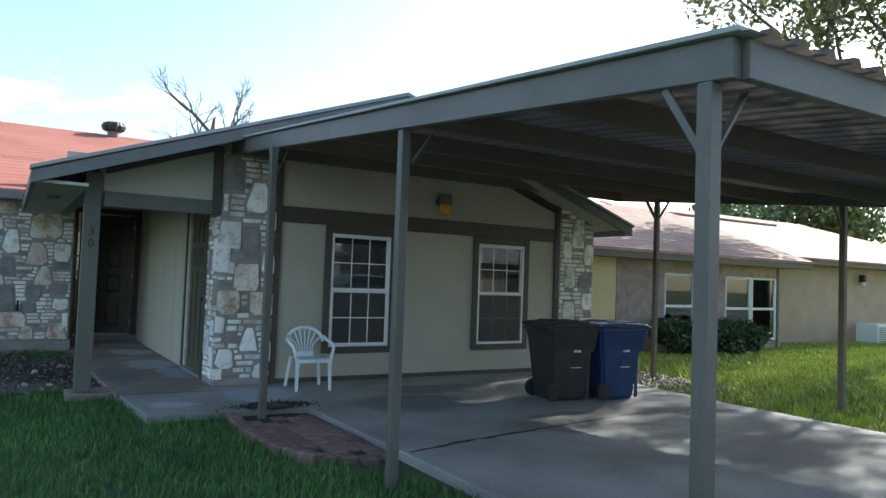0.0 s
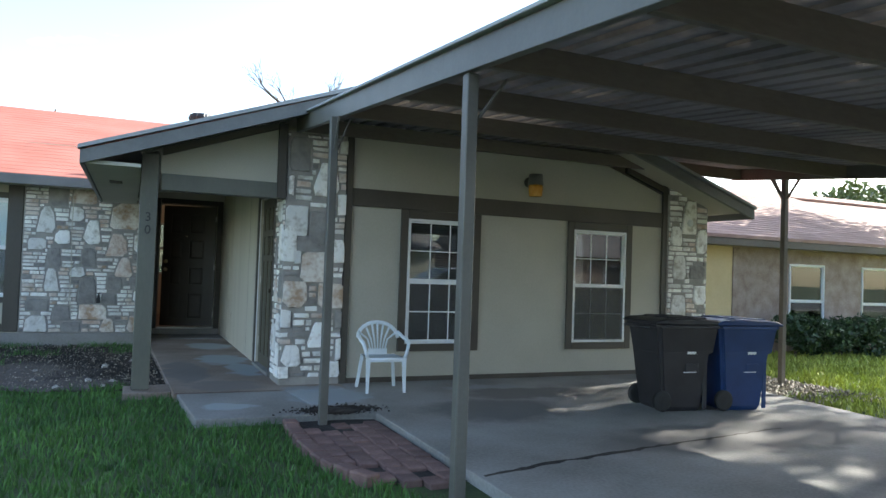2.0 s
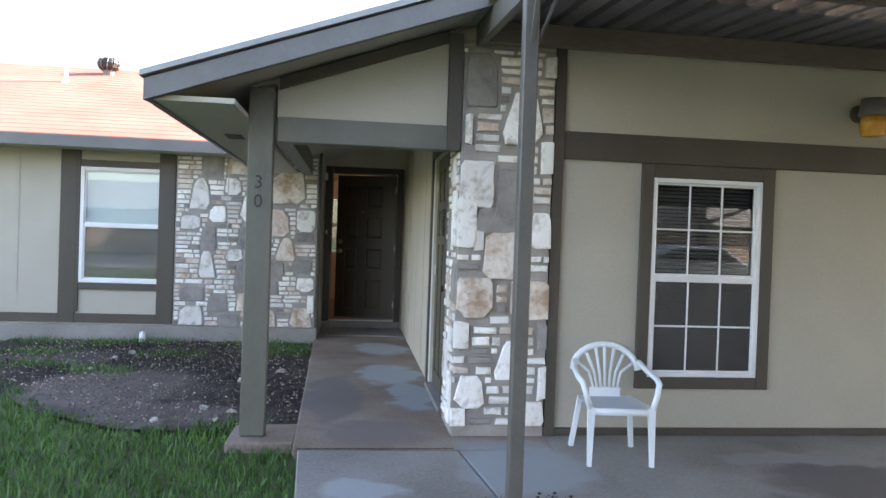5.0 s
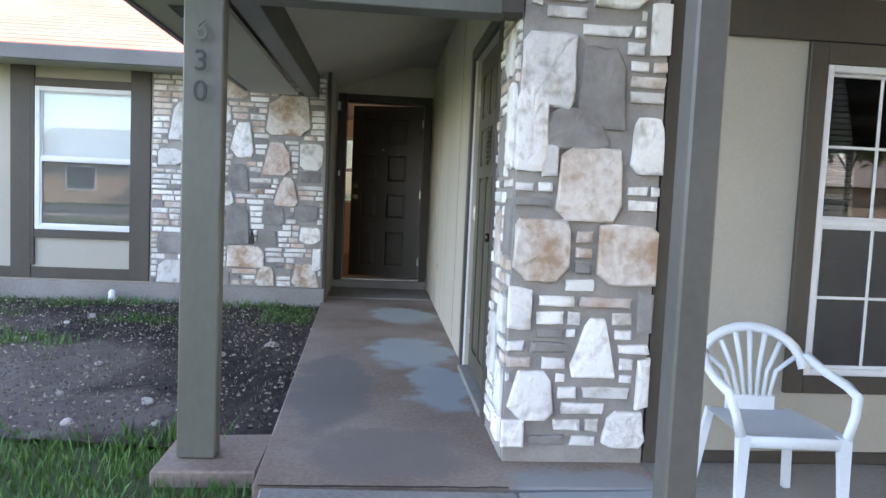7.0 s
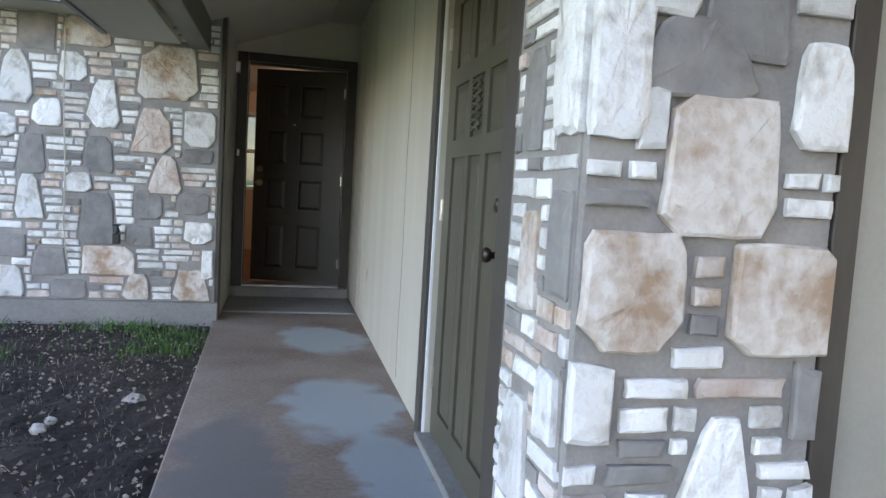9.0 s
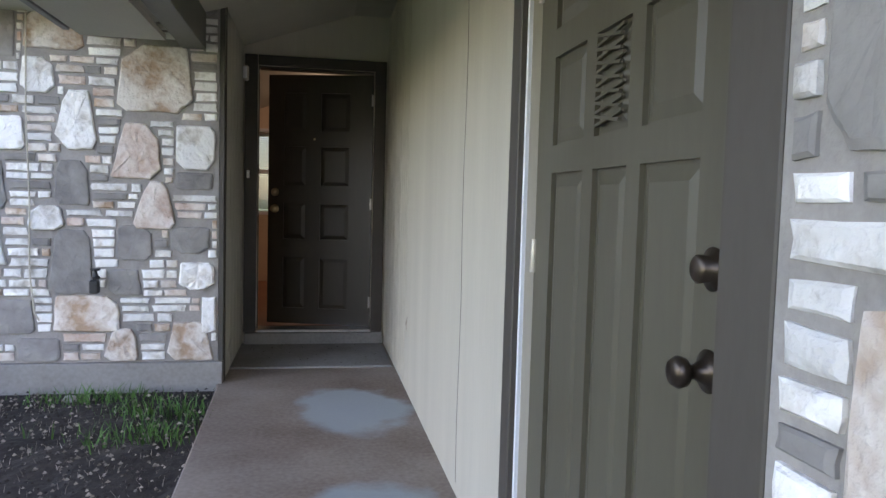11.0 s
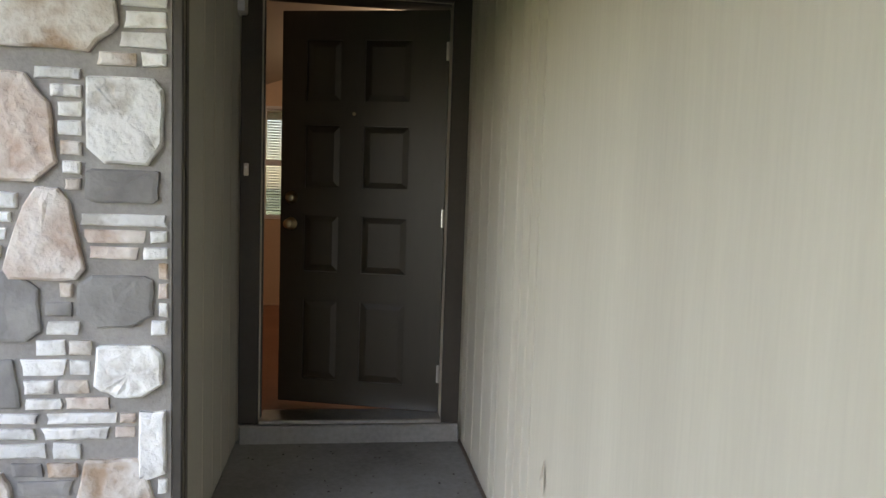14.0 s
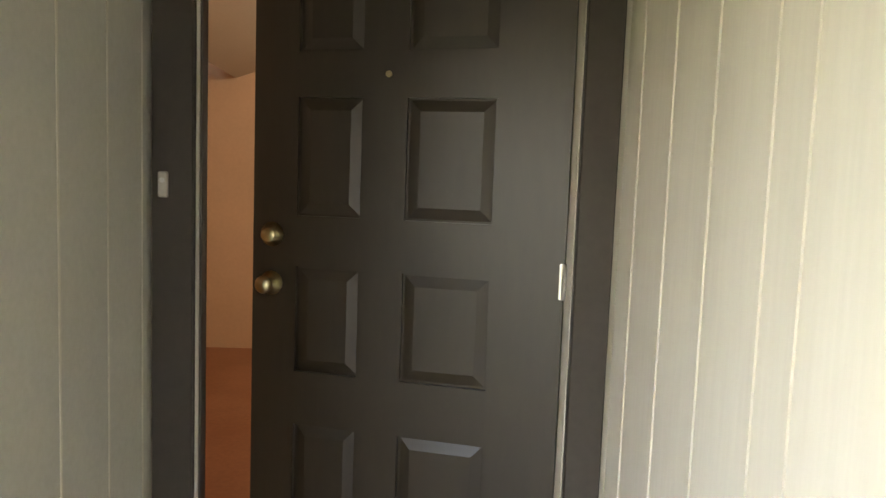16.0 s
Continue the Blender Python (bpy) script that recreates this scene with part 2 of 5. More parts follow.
def part(name, bm, mat, parent=None, label="", smooth=False):
    ob = new(name, mesh_of(name, bm, mat, smooth))
    ob.parent = parent
    return tagged(ob, label)


def structure(name, bm, mat, label="", parent=None, smooth=False):
    return tagged(part(name, bm, mat, parent, label, smooth), kind="structure")


def thing(name, place=(0, 0, 0), turn=0.0, label="", category="", group=""):
    ob = new(name)
    ob.matrix_basis = pose(*place, 0, 0, turn)
    return tagged(ob, label, category, group)


def box(bm, x0, x1, y0, y1, z0, z1, bevel=0.0):
    vs = [bm.verts.new((x, y, z)) for z in (z0, z1) for x, y in ((x0, y0), (x1, y0), (x1, y1), (x0, y1))]
    fs = [bm.faces.new([vs[i] for i in q]) for q in ((3, 2, 1, 0), (4, 5, 6, 7), (0, 1, 5, 4), (1, 2, 6, 5), (2, 3, 7, 6), (3, 0, 4, 7))]
    if bevel:
        bmesh.ops.bevel(bm, geom=list({e for f in fs for e in f.edges}), offset=bevel, segments=1, affect="EDGES")
    return bm


def boxes(*specs, bevel=0.0):
    bm = bmesh.new()
    for s in specs:
        box(bm, *s, bevel=bevel)
    return bm


def prism(points, axis, a, b, bm=None, bevel=0.0):
    """Polygon points in the plane across axis, given in the order of the other two axes, run from a to b."""
    bm = bm or bmesh.new()
    def at(p, k):
        return {"x": (k, p[0], p[1]), "y": (p[0], k, p[1]), "z": (p[0], p[1], k)}[axis]
    lo, hi = [bm.verts.new(at(p, a)) for p in points], [bm.verts.new(at(p, b)) for p in points]
    n = len(points)
    fs = [bm.faces.new(lo), bm.faces.new(hi[::-1])] + [bm.faces.new((lo[i], hi[i], hi[(i + 1) % n], lo[(i + 1) % n])) for i in range(n)]
    bmesh.ops.recalc_face_normals(bm, faces=fs)
    if bevel:
        bmesh.ops.bevel(bm, geom=list({e for f in fs for e in f.edges}), offset=bevel, segments=1, affect="EDGES")
    return bm


def bar(bm, p, q, w, d=None, sides=4):
    """A straight bar between two places."""
    p, q = Vector(p), Vector(q)
    z = (q - p).normalized()
    x = z.cross(Vector((0, 0, 1)) if abs(z.z) < 0.9 else Vector((1, 0, 0))).normalized()
    y = z.cross(x)
    d = d or w
    rings = []
    for c in (p, q):
        if sides == 4:
            rings.append([bm.verts.new(c + x * sx * w / 2 + y * sy * d / 2) for sx, sy in ((-1, -1), (1, -1), (1, 1), (-1, 1))])
        else:
            rings.append([bm.verts.new(c + x * math.cos(k * math.tau / sides) * w / 2 + y * math.sin(k * math.tau / sides) * d / 2) for k in range(sides)])
    n = len(rings[0])
    fs = [bm.faces.new(rings[0][::-1]), bm.faces.new(rings[1])] + [bm.faces.new((rings[0][i], rings[0][(i + 1) % n], rings[1][(i + 1) % n], rings[1][i])) for i in range(n)]
    bmesh.ops.recalc_face_normals(bm, faces=fs)
    return bm


def tube(bm, pts, radii, sides=8, closed=True):
    """A round limb through places, with a radius at each."""
    rings = []
    pts = [Vector(p) for p in pts]
    for i, p in enumerate(pts):
        z = (pts[min(i + 1, len(pts) - 1)] - pts[max(i - 1, 0)]).normalized()
        x = z.cross(Vector((0.3, 1, 0.2))).normalized()
        y = z.cross(x)
        rings.append([bm.verts.new(p + (x * math.cos(k * math.tau / sides) + y * math.sin(k * math.tau / sides)) * radii[i]) for k in range(sides)])
    for a, b in zip(rings, rings[1:]):
        for k in range(sides):
            bm.faces.new((a[k], a[(k + 1) % sides], b[(k + 1) % sides], b[k]))
    if closed:
        bm.faces.new(rings[0][::-1])
        bm.faces.new(rings[-1])
    return bm


def turned(profile, sides=20, bm=None, at=(0, 0, 0)):
    """A lathed shape: profile of (radius, height)."""
    bm = bm or bmesh.new()
    rings = [[bm.verts.new((at[0] + r * math.cos(k * math.tau / sides), at[1] + r * math.sin(k * math.tau / sides), at[2] + z)) for k in range(sides)] for r, z in profile]
    for a, b in zip(rings, rings[1:]):
        for k in range(sides):
            bm.faces.new((a[k], a[(k + 1) % sides], b[(k + 1) % sides], b[k]))
    bm.faces.new(rings[0][::-1])
    bm.faces.new(rings[-1])
    return bm


# ---- ground ----
bm = bmesh.new()
bmesh.ops.create_grid(bm, x_segments=60, y_segments=60, size=400)
for v in bm.verts:
    v.co.z = -0.07
structure("ground", bm, GRASS_GROUND, "dark soil under a lawn")
structure("pavement", prism([(-1.0, -0.26), (0.62, -0.26), (0.62, 5.46), (-1.14, 5.46), (-1.14, 4.3), (-1.12, 4.2)], "z", -0.12, 0.0, bevel=0.008), WALKWAY, "worn brown-stained concrete walkway")
structure("pavement", prism([(-1.42, -0.12), (-1.008, -0.12), (-1.0, 0.33), (-1.42, 0.30)], "z", -0.12, -0.004, bevel=0.008), WALKWAY, "small concrete pad under a porch post")
structure("pavement", prism([(-0.9, -1.42), (0.12, -1.42), (0.0, -0.30), (-0.97, -0.27)], "z", -0.12, -0.002, bevel=0.008), CONCRETE, "grey concrete slab before a porch")
structure("pavement", prism([(0.52, -1.5), (0.50, -9.0), (5.0, -9.0), (4.9, -2.9), (5.05, -1.0), (5.05, 0.05), (0.62, 0.05), (0.62, -0.27), (0.01, -0.30), (0.13, -1.42)], "z", -0.14, -0.001, bevel=0.006), CONCRETE, "stained concrete carport floor")
structure("porch_step", boxes((-1.095, 0.0, 4.62, 5.46, -0.02, 0.012), bevel=0.005), LANDING, "low concrete landing before a front door")
structure("doorstep", boxes((-1.075, 0.0, 5.40, 5.56, 0.0, 0.10), bevel=0.006), LANDING, "concrete sill under a front door")

# ---- front block of the house ----
def gable_z(x):
    return 2.10 + 0.345 * (3.76 - abs(x - 1.96))


WY = 0.05
bm = bmesh.new()
wins = [(1.33, 2.12), (3.46, 4.235)]
for x0, x1 in ((0.0, 1.33), (2.12, 3.46), (4.235, 5.5)):
    prism([(x0, 0.0), (x1, 0.0), (x1, 1.755), (x0, 1.755)], "y", WY, WY + 0.16, bm)
for x0, x1 in wins:
    prism([(x0, 0.0), (x1, 0.0), (x1, 0.40), (x0, 0.40)], "y", WY, WY + 0.16, bm)
prism([(0.0, 1.755), (5.5, 1.755), (5.5, gable_z(5.5) - 0.15), (1.96, gable_z(1.96) - 0.15), (0.0, gable_z(0.0) - 0.15)], "y", WY, WY + 0.16, bm)
structure("wall_front", bm, PANEL, "flat tan painted front wall")
bm = bmesh.new()
prism([(0.212, 0.0), (0.62, 0.0), (0.62, 2.6), (0.212, 2.6)], "x", 0.02, 0.16, bm)
prism([(1.60, 0.0), (5.46, 0.0), (5.46, 2.6), (1.60, 2.6)], "x", 0.02, 0.16, bm)
prism([(0.62, 1.98), (1.60, 1.98), (1.60, 2.6), (0.62, 2.6)], "x", 0.02, 0.16, bm)
structure("wall_corridor", bm, STUCCO, "tan grooved siding beside a covered walkway")
structure("wall_east", boxes((5.34, 5.5, 0.21, 9.5, 0, 2.2)), PANEL, "tan side wall")
bm = boxes((-1.105, -0.984, 5.46, 5.51, 0, 2.7), (-0.09, 0.16, 5.46, 5.62, 0, 2.7), (-0.984, -0.09, 5.46, 5.62, 2.17, 2.7), (-0.984, -0.09, 5.56, 5.62, 0, 0.1))
structure("wall_entry", bm, STUCCO, "tan wall round a front door")

# roof of the front block: two slopes with thick edges, open rake in front
for sgn, nm in ((-1, "west"), (1, "east")):
    xe, zr, ze = 1.96 + sgn * 3.76, gable_z(1.96), 2.10
    bm = prism([(1.96, zr), (xe, ze), (xe, ze + 0.035), (1.96, zr + 0.035)], "y", -0.5, 9.5)
    structure("roof_" + nm, bm, SHINGLE, "shingled gable roof")
    bm = prism([(1.96, zr - 0.004), (xe, ze - 0.004), (xe, ze - 0.03), (1.96, zr - 0.03)], "y", -0.49, 9.4)
    structure("soffit_" + nm, bm, PANEL, "painted soffit boards")
    bm = prism([(1.96, zr + 0.008), (xe + sgn * 0.03, ze - 0.002), (xe + sgn * 0.03, ze - 0.115), (1.96, zr - 0.115)], "y", -0.55, -0.502)
    structure("rake_board", bm, FASCIA, "grey painted rake board")
    bm = prism([(1.96, zr + 0.052), (xe + sgn * 0.05, ze + 0.042), (xe + sgn * 0.05, ze + 0.010), (1.96, zr + 0.010)], "y", -0.57, -0.46)
    structure("drip_edge", bm, PALE_METAL, "pale metal drip edge along a roof rake")
    lo, hi = sorted((xe, xe + sgn * 0.035))
    structure("eave_board", boxes((lo, hi, -0.5, 3.75 if sgn < 0 else 9.5, ze - 0.11, ze + 0.03), bevel=0.004), FASCIA, "grey eave board")
# soffit return box at the west corner
structure("ceiling", prism([(-1.36, gable_z(-1.36) - 0.05), (0.16, gable_z(0.16) - 0.05), (0.16, gable_z(0.16) - 0.03), (-1.36, gable_z(-1.36) - 0.03)], "y", 0.10, 4.28), PANEL, "painted sloping porch ceiling")
structure("ceiling", boxes((-1.28, 0.16, 4.282, 5.75, 2.60, 2.64), (-1.28, 0.02, 4.25, 4.28, 2.62, 3.0)), PANEL, "flat painted porch ceiling")
structure("soffit_box", prism([(-1.795, 2.0), (-1.36, 2.0), (-1.36, 2.03), (-1.795, 2.03)], "y", -0.48, 3.9), PANEL, "painted soffit under an eave")

# porch post, lintel and gable infill
structure("porch_beam", boxes((-1.335, -1.20, 0.17, 4.25, 2.03, 2.25), bevel=0.004), POSTS, "painted beam along a porch edge")
bm = prism([(-1.18, 2.022), (-0.10, 2.022), (-0.10, gable_z(-0.10) - 0.05), (-1.18, gable_z(-1.18) - 0.05)], "y", 0.03, 0.09)
structure("gable_panel", bm, PANEL, "cream painted gable panel over a porch")
structure("lintel", boxes((-1.172, -0.08, 0.0, 0.13, 1.865, 2.022), bevel=0.004), POSTS, "grey painted lintel over a walkway")
structure("gable_trim", boxes((-0.10, -0.012, -0.02, 0.12, 1.867, 2.62), bevel=0.003), TRIM)
for x0, x1, nm in ((-1.17, -0.10, "gable_trim"), (4.2, 4.86, "gable_trim")):
    bm = prism([(x0, gable_z(x0) - 0.125), (x1, gable_z(x1) - 0.125), (x1, gable_z(x1) - 0.05), (x0, gable_z(x0) - 0.05)], "y", 0.0, 0.048)
    structure(nm, bm, TRIM)


def post(name, x, y, z1, w=0.155, mat=POSTS, label="", z0=0.0):
    ob = thing(name, (x, y, z0), 0, label, "post")
    part("shaft", boxes((-w / 2, w / 2, -0.045, 0.045, 0, z1 - z0), bevel=0.006), mat, ob)
    return ob


porch_post = post("porch_post", -1.275, 0.05, 2.2, label="square grey-green wooden porch post with black house numbers")


# ---- trim of the front wall ----
def trim(*spec, mat=TRIM):
    return structure("trim", boxes(spec, bevel=0.003), mat, "dark brown painted trim board")


trim(0.62, 0.69, 0.012, WY - 0.002, 0.0, 2.6)
trim(4.79, 4.86, 0.012, WY - 0.002, 0.0, 2.45)
trim(0.692, 4.788, 0.02, WY - 0.002, 1.85, 2.035)
trim(0.692, 4.788, 0.024, WY - 0.002, 0.0, 0.05)
for x0, x1 in wins:
    trim(x0 - 0.085, x0 - 0.002, 0.022, WY - 0.002, 0.32, 1.848)
    trim(x1 + 0.002, x1 + 0.085, 0.022, WY - 0.002, 0.32, 1.848)
    trim(x0 - 0.0, x1 + 0.0, 0.024, WY - 0.002, 0.32, 0.398)
    trim(x0 - 0.0, x1 + 0.0, 0.024, WY - 0.002, 1.757, 1.848)


def window(n, x0, x1, y, z0, z1, cols=3, rows=2, grid=True, mid=None, label="", blind=False, shade=False, clear=False, rim=0.03, room=True, mesh_y=-0.009):
    """A single-hung vinyl window: frame, two sashes, muntins and panes; a near-black box stands for the unlit room
    behind it.
    """
    w = thing("window_%d" % n, (x0, y, z0), 0, label, "window")
    w["kind"] = "structure"
    W, H, f = x1 - x0, z1 - z0, rim
    mid = mid or H / 2
    part("window_frame", boxes((0, f, -0.012, 0.07, 0, H), (W - f, W, -0.012, 0.07, 0, H), (f, W - f, -0.012, 0.07, 0, f), (f, W - f, -0.012, 0.07, H - f, H), bevel=0.003), VINYL, w, "white vinyl window frame")
    part("meeting_rail", boxes((f, W - f, -0.004, 0.03, mid - 0.014, mid + 0.014), bevel=0.003), VINYL, w)
    for lo, hi, dy in ((f, mid - 0.014, 0.012), (mid + 0.014, H - f, 0.03)):
        s = part("sash", boxes((f, f + 0.014, dy - 0.01, dy + 0.01, lo, hi), (W - f - 0.014, W - f, dy - 0.01, dy + 0.01, lo, hi), (f + 0.014, W - f - 0.014, dy - 0.01, dy + 0.01, lo, lo + 0.014), (f + 0.014, W - f - 0.014, dy - 0.01, dy + 0.01, hi - 0.014, hi), bevel=0.002), VINYL, w)
        g = part("pane", boxes((f + 0.014, W - f - 0.014, dy - 0.002, dy + 0.002, lo + 0.014, hi - 0.014)), CLEAR if clear else GLASS, w, "clear window glass")
        g.visible_shadow = False
        if grid:
            gx0, gx1, gz0, gz1 = f + 0.014, W - f - 0.014, lo + 0.014, hi - 0.014
            for i in range(1, cols):
                x = gx0 + (gx1 - gx0) * i / cols
                part("muntin", boxes((x - 0.006, x + 0.006, dy - 0.008, dy - 0.003, gz0, gz1)), VINYL, w)
            for j in range(1, rows):
                z = gz0 + (gz1 - gz0) * j / rows
                part("muntin", boxes((gx0, gx1, dy - 0.009, dy - 0.0045, z - 0.006, z + 0.006)), VINYL, w)
    # added pale panel behind the panes, coloured like sky reflected in the glass
    if shade:
        b = thing("sky_reflection_panel", (x0, y, z0), 0, "pale panel added behind window glass in place of reflected sky", "blind")
        part("pale_sheet", boxes((f + 0.002, W - f - 0.002, 0.055, 0.059, 0.01, H - f)), PALE_BLUE, b)
        part("insect_screen", boxes((f + 0.002, W - f - 0.002, 0.0255, 0.0265, f, mid)), SCREEN, w, "grey insect screen")
    if grid:
        part("insect_screen", boxes((f + 0.002, W - f - 0.002, mesh_y, mesh_y + 0.001, f, mid - 0.014)), SCREEN, w, "grey insect screen")
    if blind:
        b = thing("window_blind", (x0, y, z0), 0, "white horizontal slatted blind behind glass", "blind")
        bm = bmesh.new()
        k = H - f
        while k > blind:
            prism([(0.10, k), (0.122, k - 0.016), (0.1235, k - 0.0145), (0.1015, k + 0.0015)], "x", f, W - f, bm)
            k -= 0.026
        part("slats", bm, BLIND, b)
    # shallow box whose near-black colour gives the gloom of an unlit room
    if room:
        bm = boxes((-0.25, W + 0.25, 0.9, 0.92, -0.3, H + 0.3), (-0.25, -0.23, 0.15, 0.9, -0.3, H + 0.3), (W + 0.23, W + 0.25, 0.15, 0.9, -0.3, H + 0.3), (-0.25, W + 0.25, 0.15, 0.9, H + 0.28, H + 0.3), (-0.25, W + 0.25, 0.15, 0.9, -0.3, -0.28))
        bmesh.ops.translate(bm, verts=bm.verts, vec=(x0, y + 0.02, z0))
        structure("wall_inside", bm, UNLIT_ROOM, "near-black box standing in for an unlit room behind a window")
    return w


window(1, 1.33, 2.12, WY - 0.01, 0.40, 1.755, label="white single-hung window with muntins and a lowered blind in a tan wall", blind=0.15, mesh_y=0.0080)
window(2, 3.46, 4.235, WY - 0.01, 0.40, 1.755, label="white single-hung window with muntins and a half-lowered blind in a tan wall", blind=0.7)

# ---- west wing ----
LY = 4.3
bm = boxes((-12, -3.89, LY, LY + 0.15, 0, 2.4), (-2.91, -1.095, LY, LY + 0.15, 0, 2.43), (-3.89, -2.91, LY, LY + 0.15, 0, 0.63), (-3.89, -2.91, LY, LY + 0.15, 2.0, 2.4), (-1.28, -1.095, LY + 0.15, 5.46, 0, 2.62))
structure("wall_west", bm, PANEL, "tan painted wall of a low house wing")
structure("foundation", boxes((-12, -1.093, LY - 0.05, LY - 0.002, -0.1, 0.135), bevel=0.006), LANDING, "exposed concrete footing")
trim(-4.11, -3.925, LY - 0.03, LY - 0.002, 0.155, 2.3)
trim(-3.925, -3.892, LY - 0.03, LY - 0.002, 0.285, 2.3)
trim(-3.0, -2.81, LY - 0.03, LY - 0.002, 0.155, 2.3)
trim(-12, -4.112, LY - 0.026, LY - 0.002, 0.155, 0.26)
trim(-3.923, -3.002, LY - 0.026, LY - 0.002, 0.155, 0.263)
trim(-3.89, -3.002, LY - 0.028, LY - 0.002, 0.55, 0.628)
trim(-3.89, -3.002, LY - 0.028, LY - 0.002, 2.002, 2.08)
trim(-4.6, -4.57, LY - 0.006, LY - 0.002, 0.5, 2.2, mat=PANEL)
trim(-1.123, -1.093, LY - 0.02, LY - 0.002, 0.137, 2.35)
window(3, -3.89, -2.91, LY - 0.012, 0.63, 2.0, grid=False, label="white double-hung window with a pale panel for reflected sky in a tan wall", shade=True, clear=True, rim=0.045)

bm = prism([(3.8, 2.26), (8.4, 3.98), (8.4, 4.03), (3.8, 2.31)], "x", -13, -1.37)
prism([(5.75, 2.99), (8.4, 3.98), (8.4, 4.03), (5.75, 3.04)], "x", -1.37, 3.0, bm)
structure("roof_wing", bm, SHINGLE, "sunlit red shingle roof")
bm = prism([(8.4, 3.98), (13.0, 2.26), (13.0, 2.31), (8.4, 4.03)], "x", -13, 3.0)
structure("roof_wing", bm, SHINGLE, "red shingle roof")
structure("eave_board", boxes((-13, -1.83, 3.76, 3.80, 2.17, 2.30), bevel=0.004), FASCIA, "grey eave board")
structure("soffit_wing", boxes((-13, -1.83, 3.80, 4.3, 2.19, 2.20)), PANEL, "painted soffit")

# ---- stone facing ----
structure("wall_pillar", boxes((0.0, 0.61, 0.015, WY - 0.003, 0, 2.55), (-0.005, 0.018, WY - 0.003, 0.498, 0, 2.55)), MORTAR, "rubble stone pillar with grey mortar")
structure("wall_pilaster", boxes((4.865, 5.52, 0.01, WY - 0.003, 0, 2.4)), MORTAR, "rubble stone pilaster")
structure("wall_stone", boxes((-2.80, -1.125, LY - 0.02, LY - 0.003, 0.137, 2.40)), MORTAR, "rubble stone wall with grey mortar")

# ---- doors ----
def door_leaf(ob, W, H, mat, t=0.044, groups=((0.13, 0.62), (0.72, 1.02), (1.10, 1.55), (1.65, 1.9)), cols=2, across=()):
    """A panelled door leaf from x 0 to W, its outer face at y 0."""
    part("leaf", boxes((0, W, 0.012, t, 0, H), bevel=0.002), mat, ob)
    st = 0.115
    xs = list(across) or [(st + i * (W - st) / cols, (i + 1) * (W - st) / cols) for i in range(cols)]
    bm = bmesh.new()
    cuts = [0] + [v for g in groups for v in g] + [H]
    for z0, z1 in zip(cuts[::2], cuts[1::2]):
        box(bm, 0, W, 0, 0.0125, z0, z1)
    for z0, z1 in groups:
        ed = [0] + [v for g in xs for v in g] + [W]
        for a0, a1 in zip(ed[::2], ed[1::2]):
            box(bm, a0, a1, 0, 0.0125, z0, z1)
    part("face_frame", bm, mat, ob)
    for z0, z1 in groups:
        for a0, a1 in xs:
            bm = bmesh.new()
            o = [bm.verts.new(p) for p in ((a0 + 0.003, 0.013, z0 + 0.003), (a1 - 0.003, 0.013, z0 + 0.003), (a1 - 0.003, 0.013, z1 - 0.003), (a0 + 0.003, 0.013, z1 - 0.003))]
            c = 0.035
            i = [bm.verts.new(p) for p in ((a0 + c, 0.003, z0 + c), (a1 - c, 0.003, z0 + c), (a1 - c, 0.003, z1 - c), (a0 + c, 0.003, z1 - c))]
            for k in range(4):
                bm.faces.new((o[k], o[(k + 1) % 4], i[(k + 1) % 4], i[k]))
            bm.faces.new(i)
            part("panel", bm, mat, ob)


def knob(ob, x, z, mat=BRASS, dead=False, y=0.0):
    bm = turned([(0.032, 0), (0.034, 0.006), (0.02, 0.012)] + ([(0.022, 0.03), (0.017, 0.034)] if dead else [(0.011, 0.028), (0.011, 0.036), (0.022, 0.043), (0.025, 0.054), (0.019, 0.064)]), 16)
    bm.transform(Matrix.Translation((x, y, z)) @ Matrix.Rotation(radians(90), 4, "X"))
    part("deadbolt" if dead else "door_handle", bm, mat, ob, smooth=True)


def hinge(ob, x, z, y=0.0, h=0.09):
    bm = boxes((x - 0.012, x + 0.012, y - 0.004, y + 0.006, z - h / 2, z + h / 2))
    bar(bm, (x, y - 0.006, z - h / 2), (x, y - 0.006, z + h / 2), 0.012, sides=8)
    part("hinge", bm, NICKEL, ob)


front = thing("door_1", (-0.095, 5.52, 0.125), -16.0, "dark brown panelled front door standing slightly ajar under a porch", "door")
front["kind"] = "structure"
_w = 0.862
def shifted(parent, dx):
    for o in parent.children:
        o.matrix_basis = Matrix.Translation((dx, 0, 0)) @ o.matrix_basis


door_leaf(front, _w, 2.03, DOOR, groups=((0.13, 0.55), (0.70, 0.995), (1.135, 1.455), (1.575, 1.885)), across=((0.13, 0.315), (0.437, 0.675)))
knob(front, 0.06, 0.945)
knob(front, 0.06, 1.08, dead=True)
bm = turned([(0.009, 0), (0.009, 0.005)], 10)
bm.transform(Matrix.Translation((0.385, 0, 1.515)) @ Matrix.Rotation(radians(90), 4, "X"))
part("peephole", bm, BRASS, front)
shifted(front, -_w)
for z in (0.2, 1.0, 1.83):
    hinge(front, 0.0, z)

bm = boxes((-1.084, -0.990, 5.43, 5.458, 0.1, 2.25), (-0.088, 0.0, 5.43, 5.458, 0.1, 2.25), (-0.986, -0.088, 5.43, 5.458, 2.172, 2.25), bevel=0.003)
structure("door_frame", bm, JAMB, "dark brown casing round a front door")
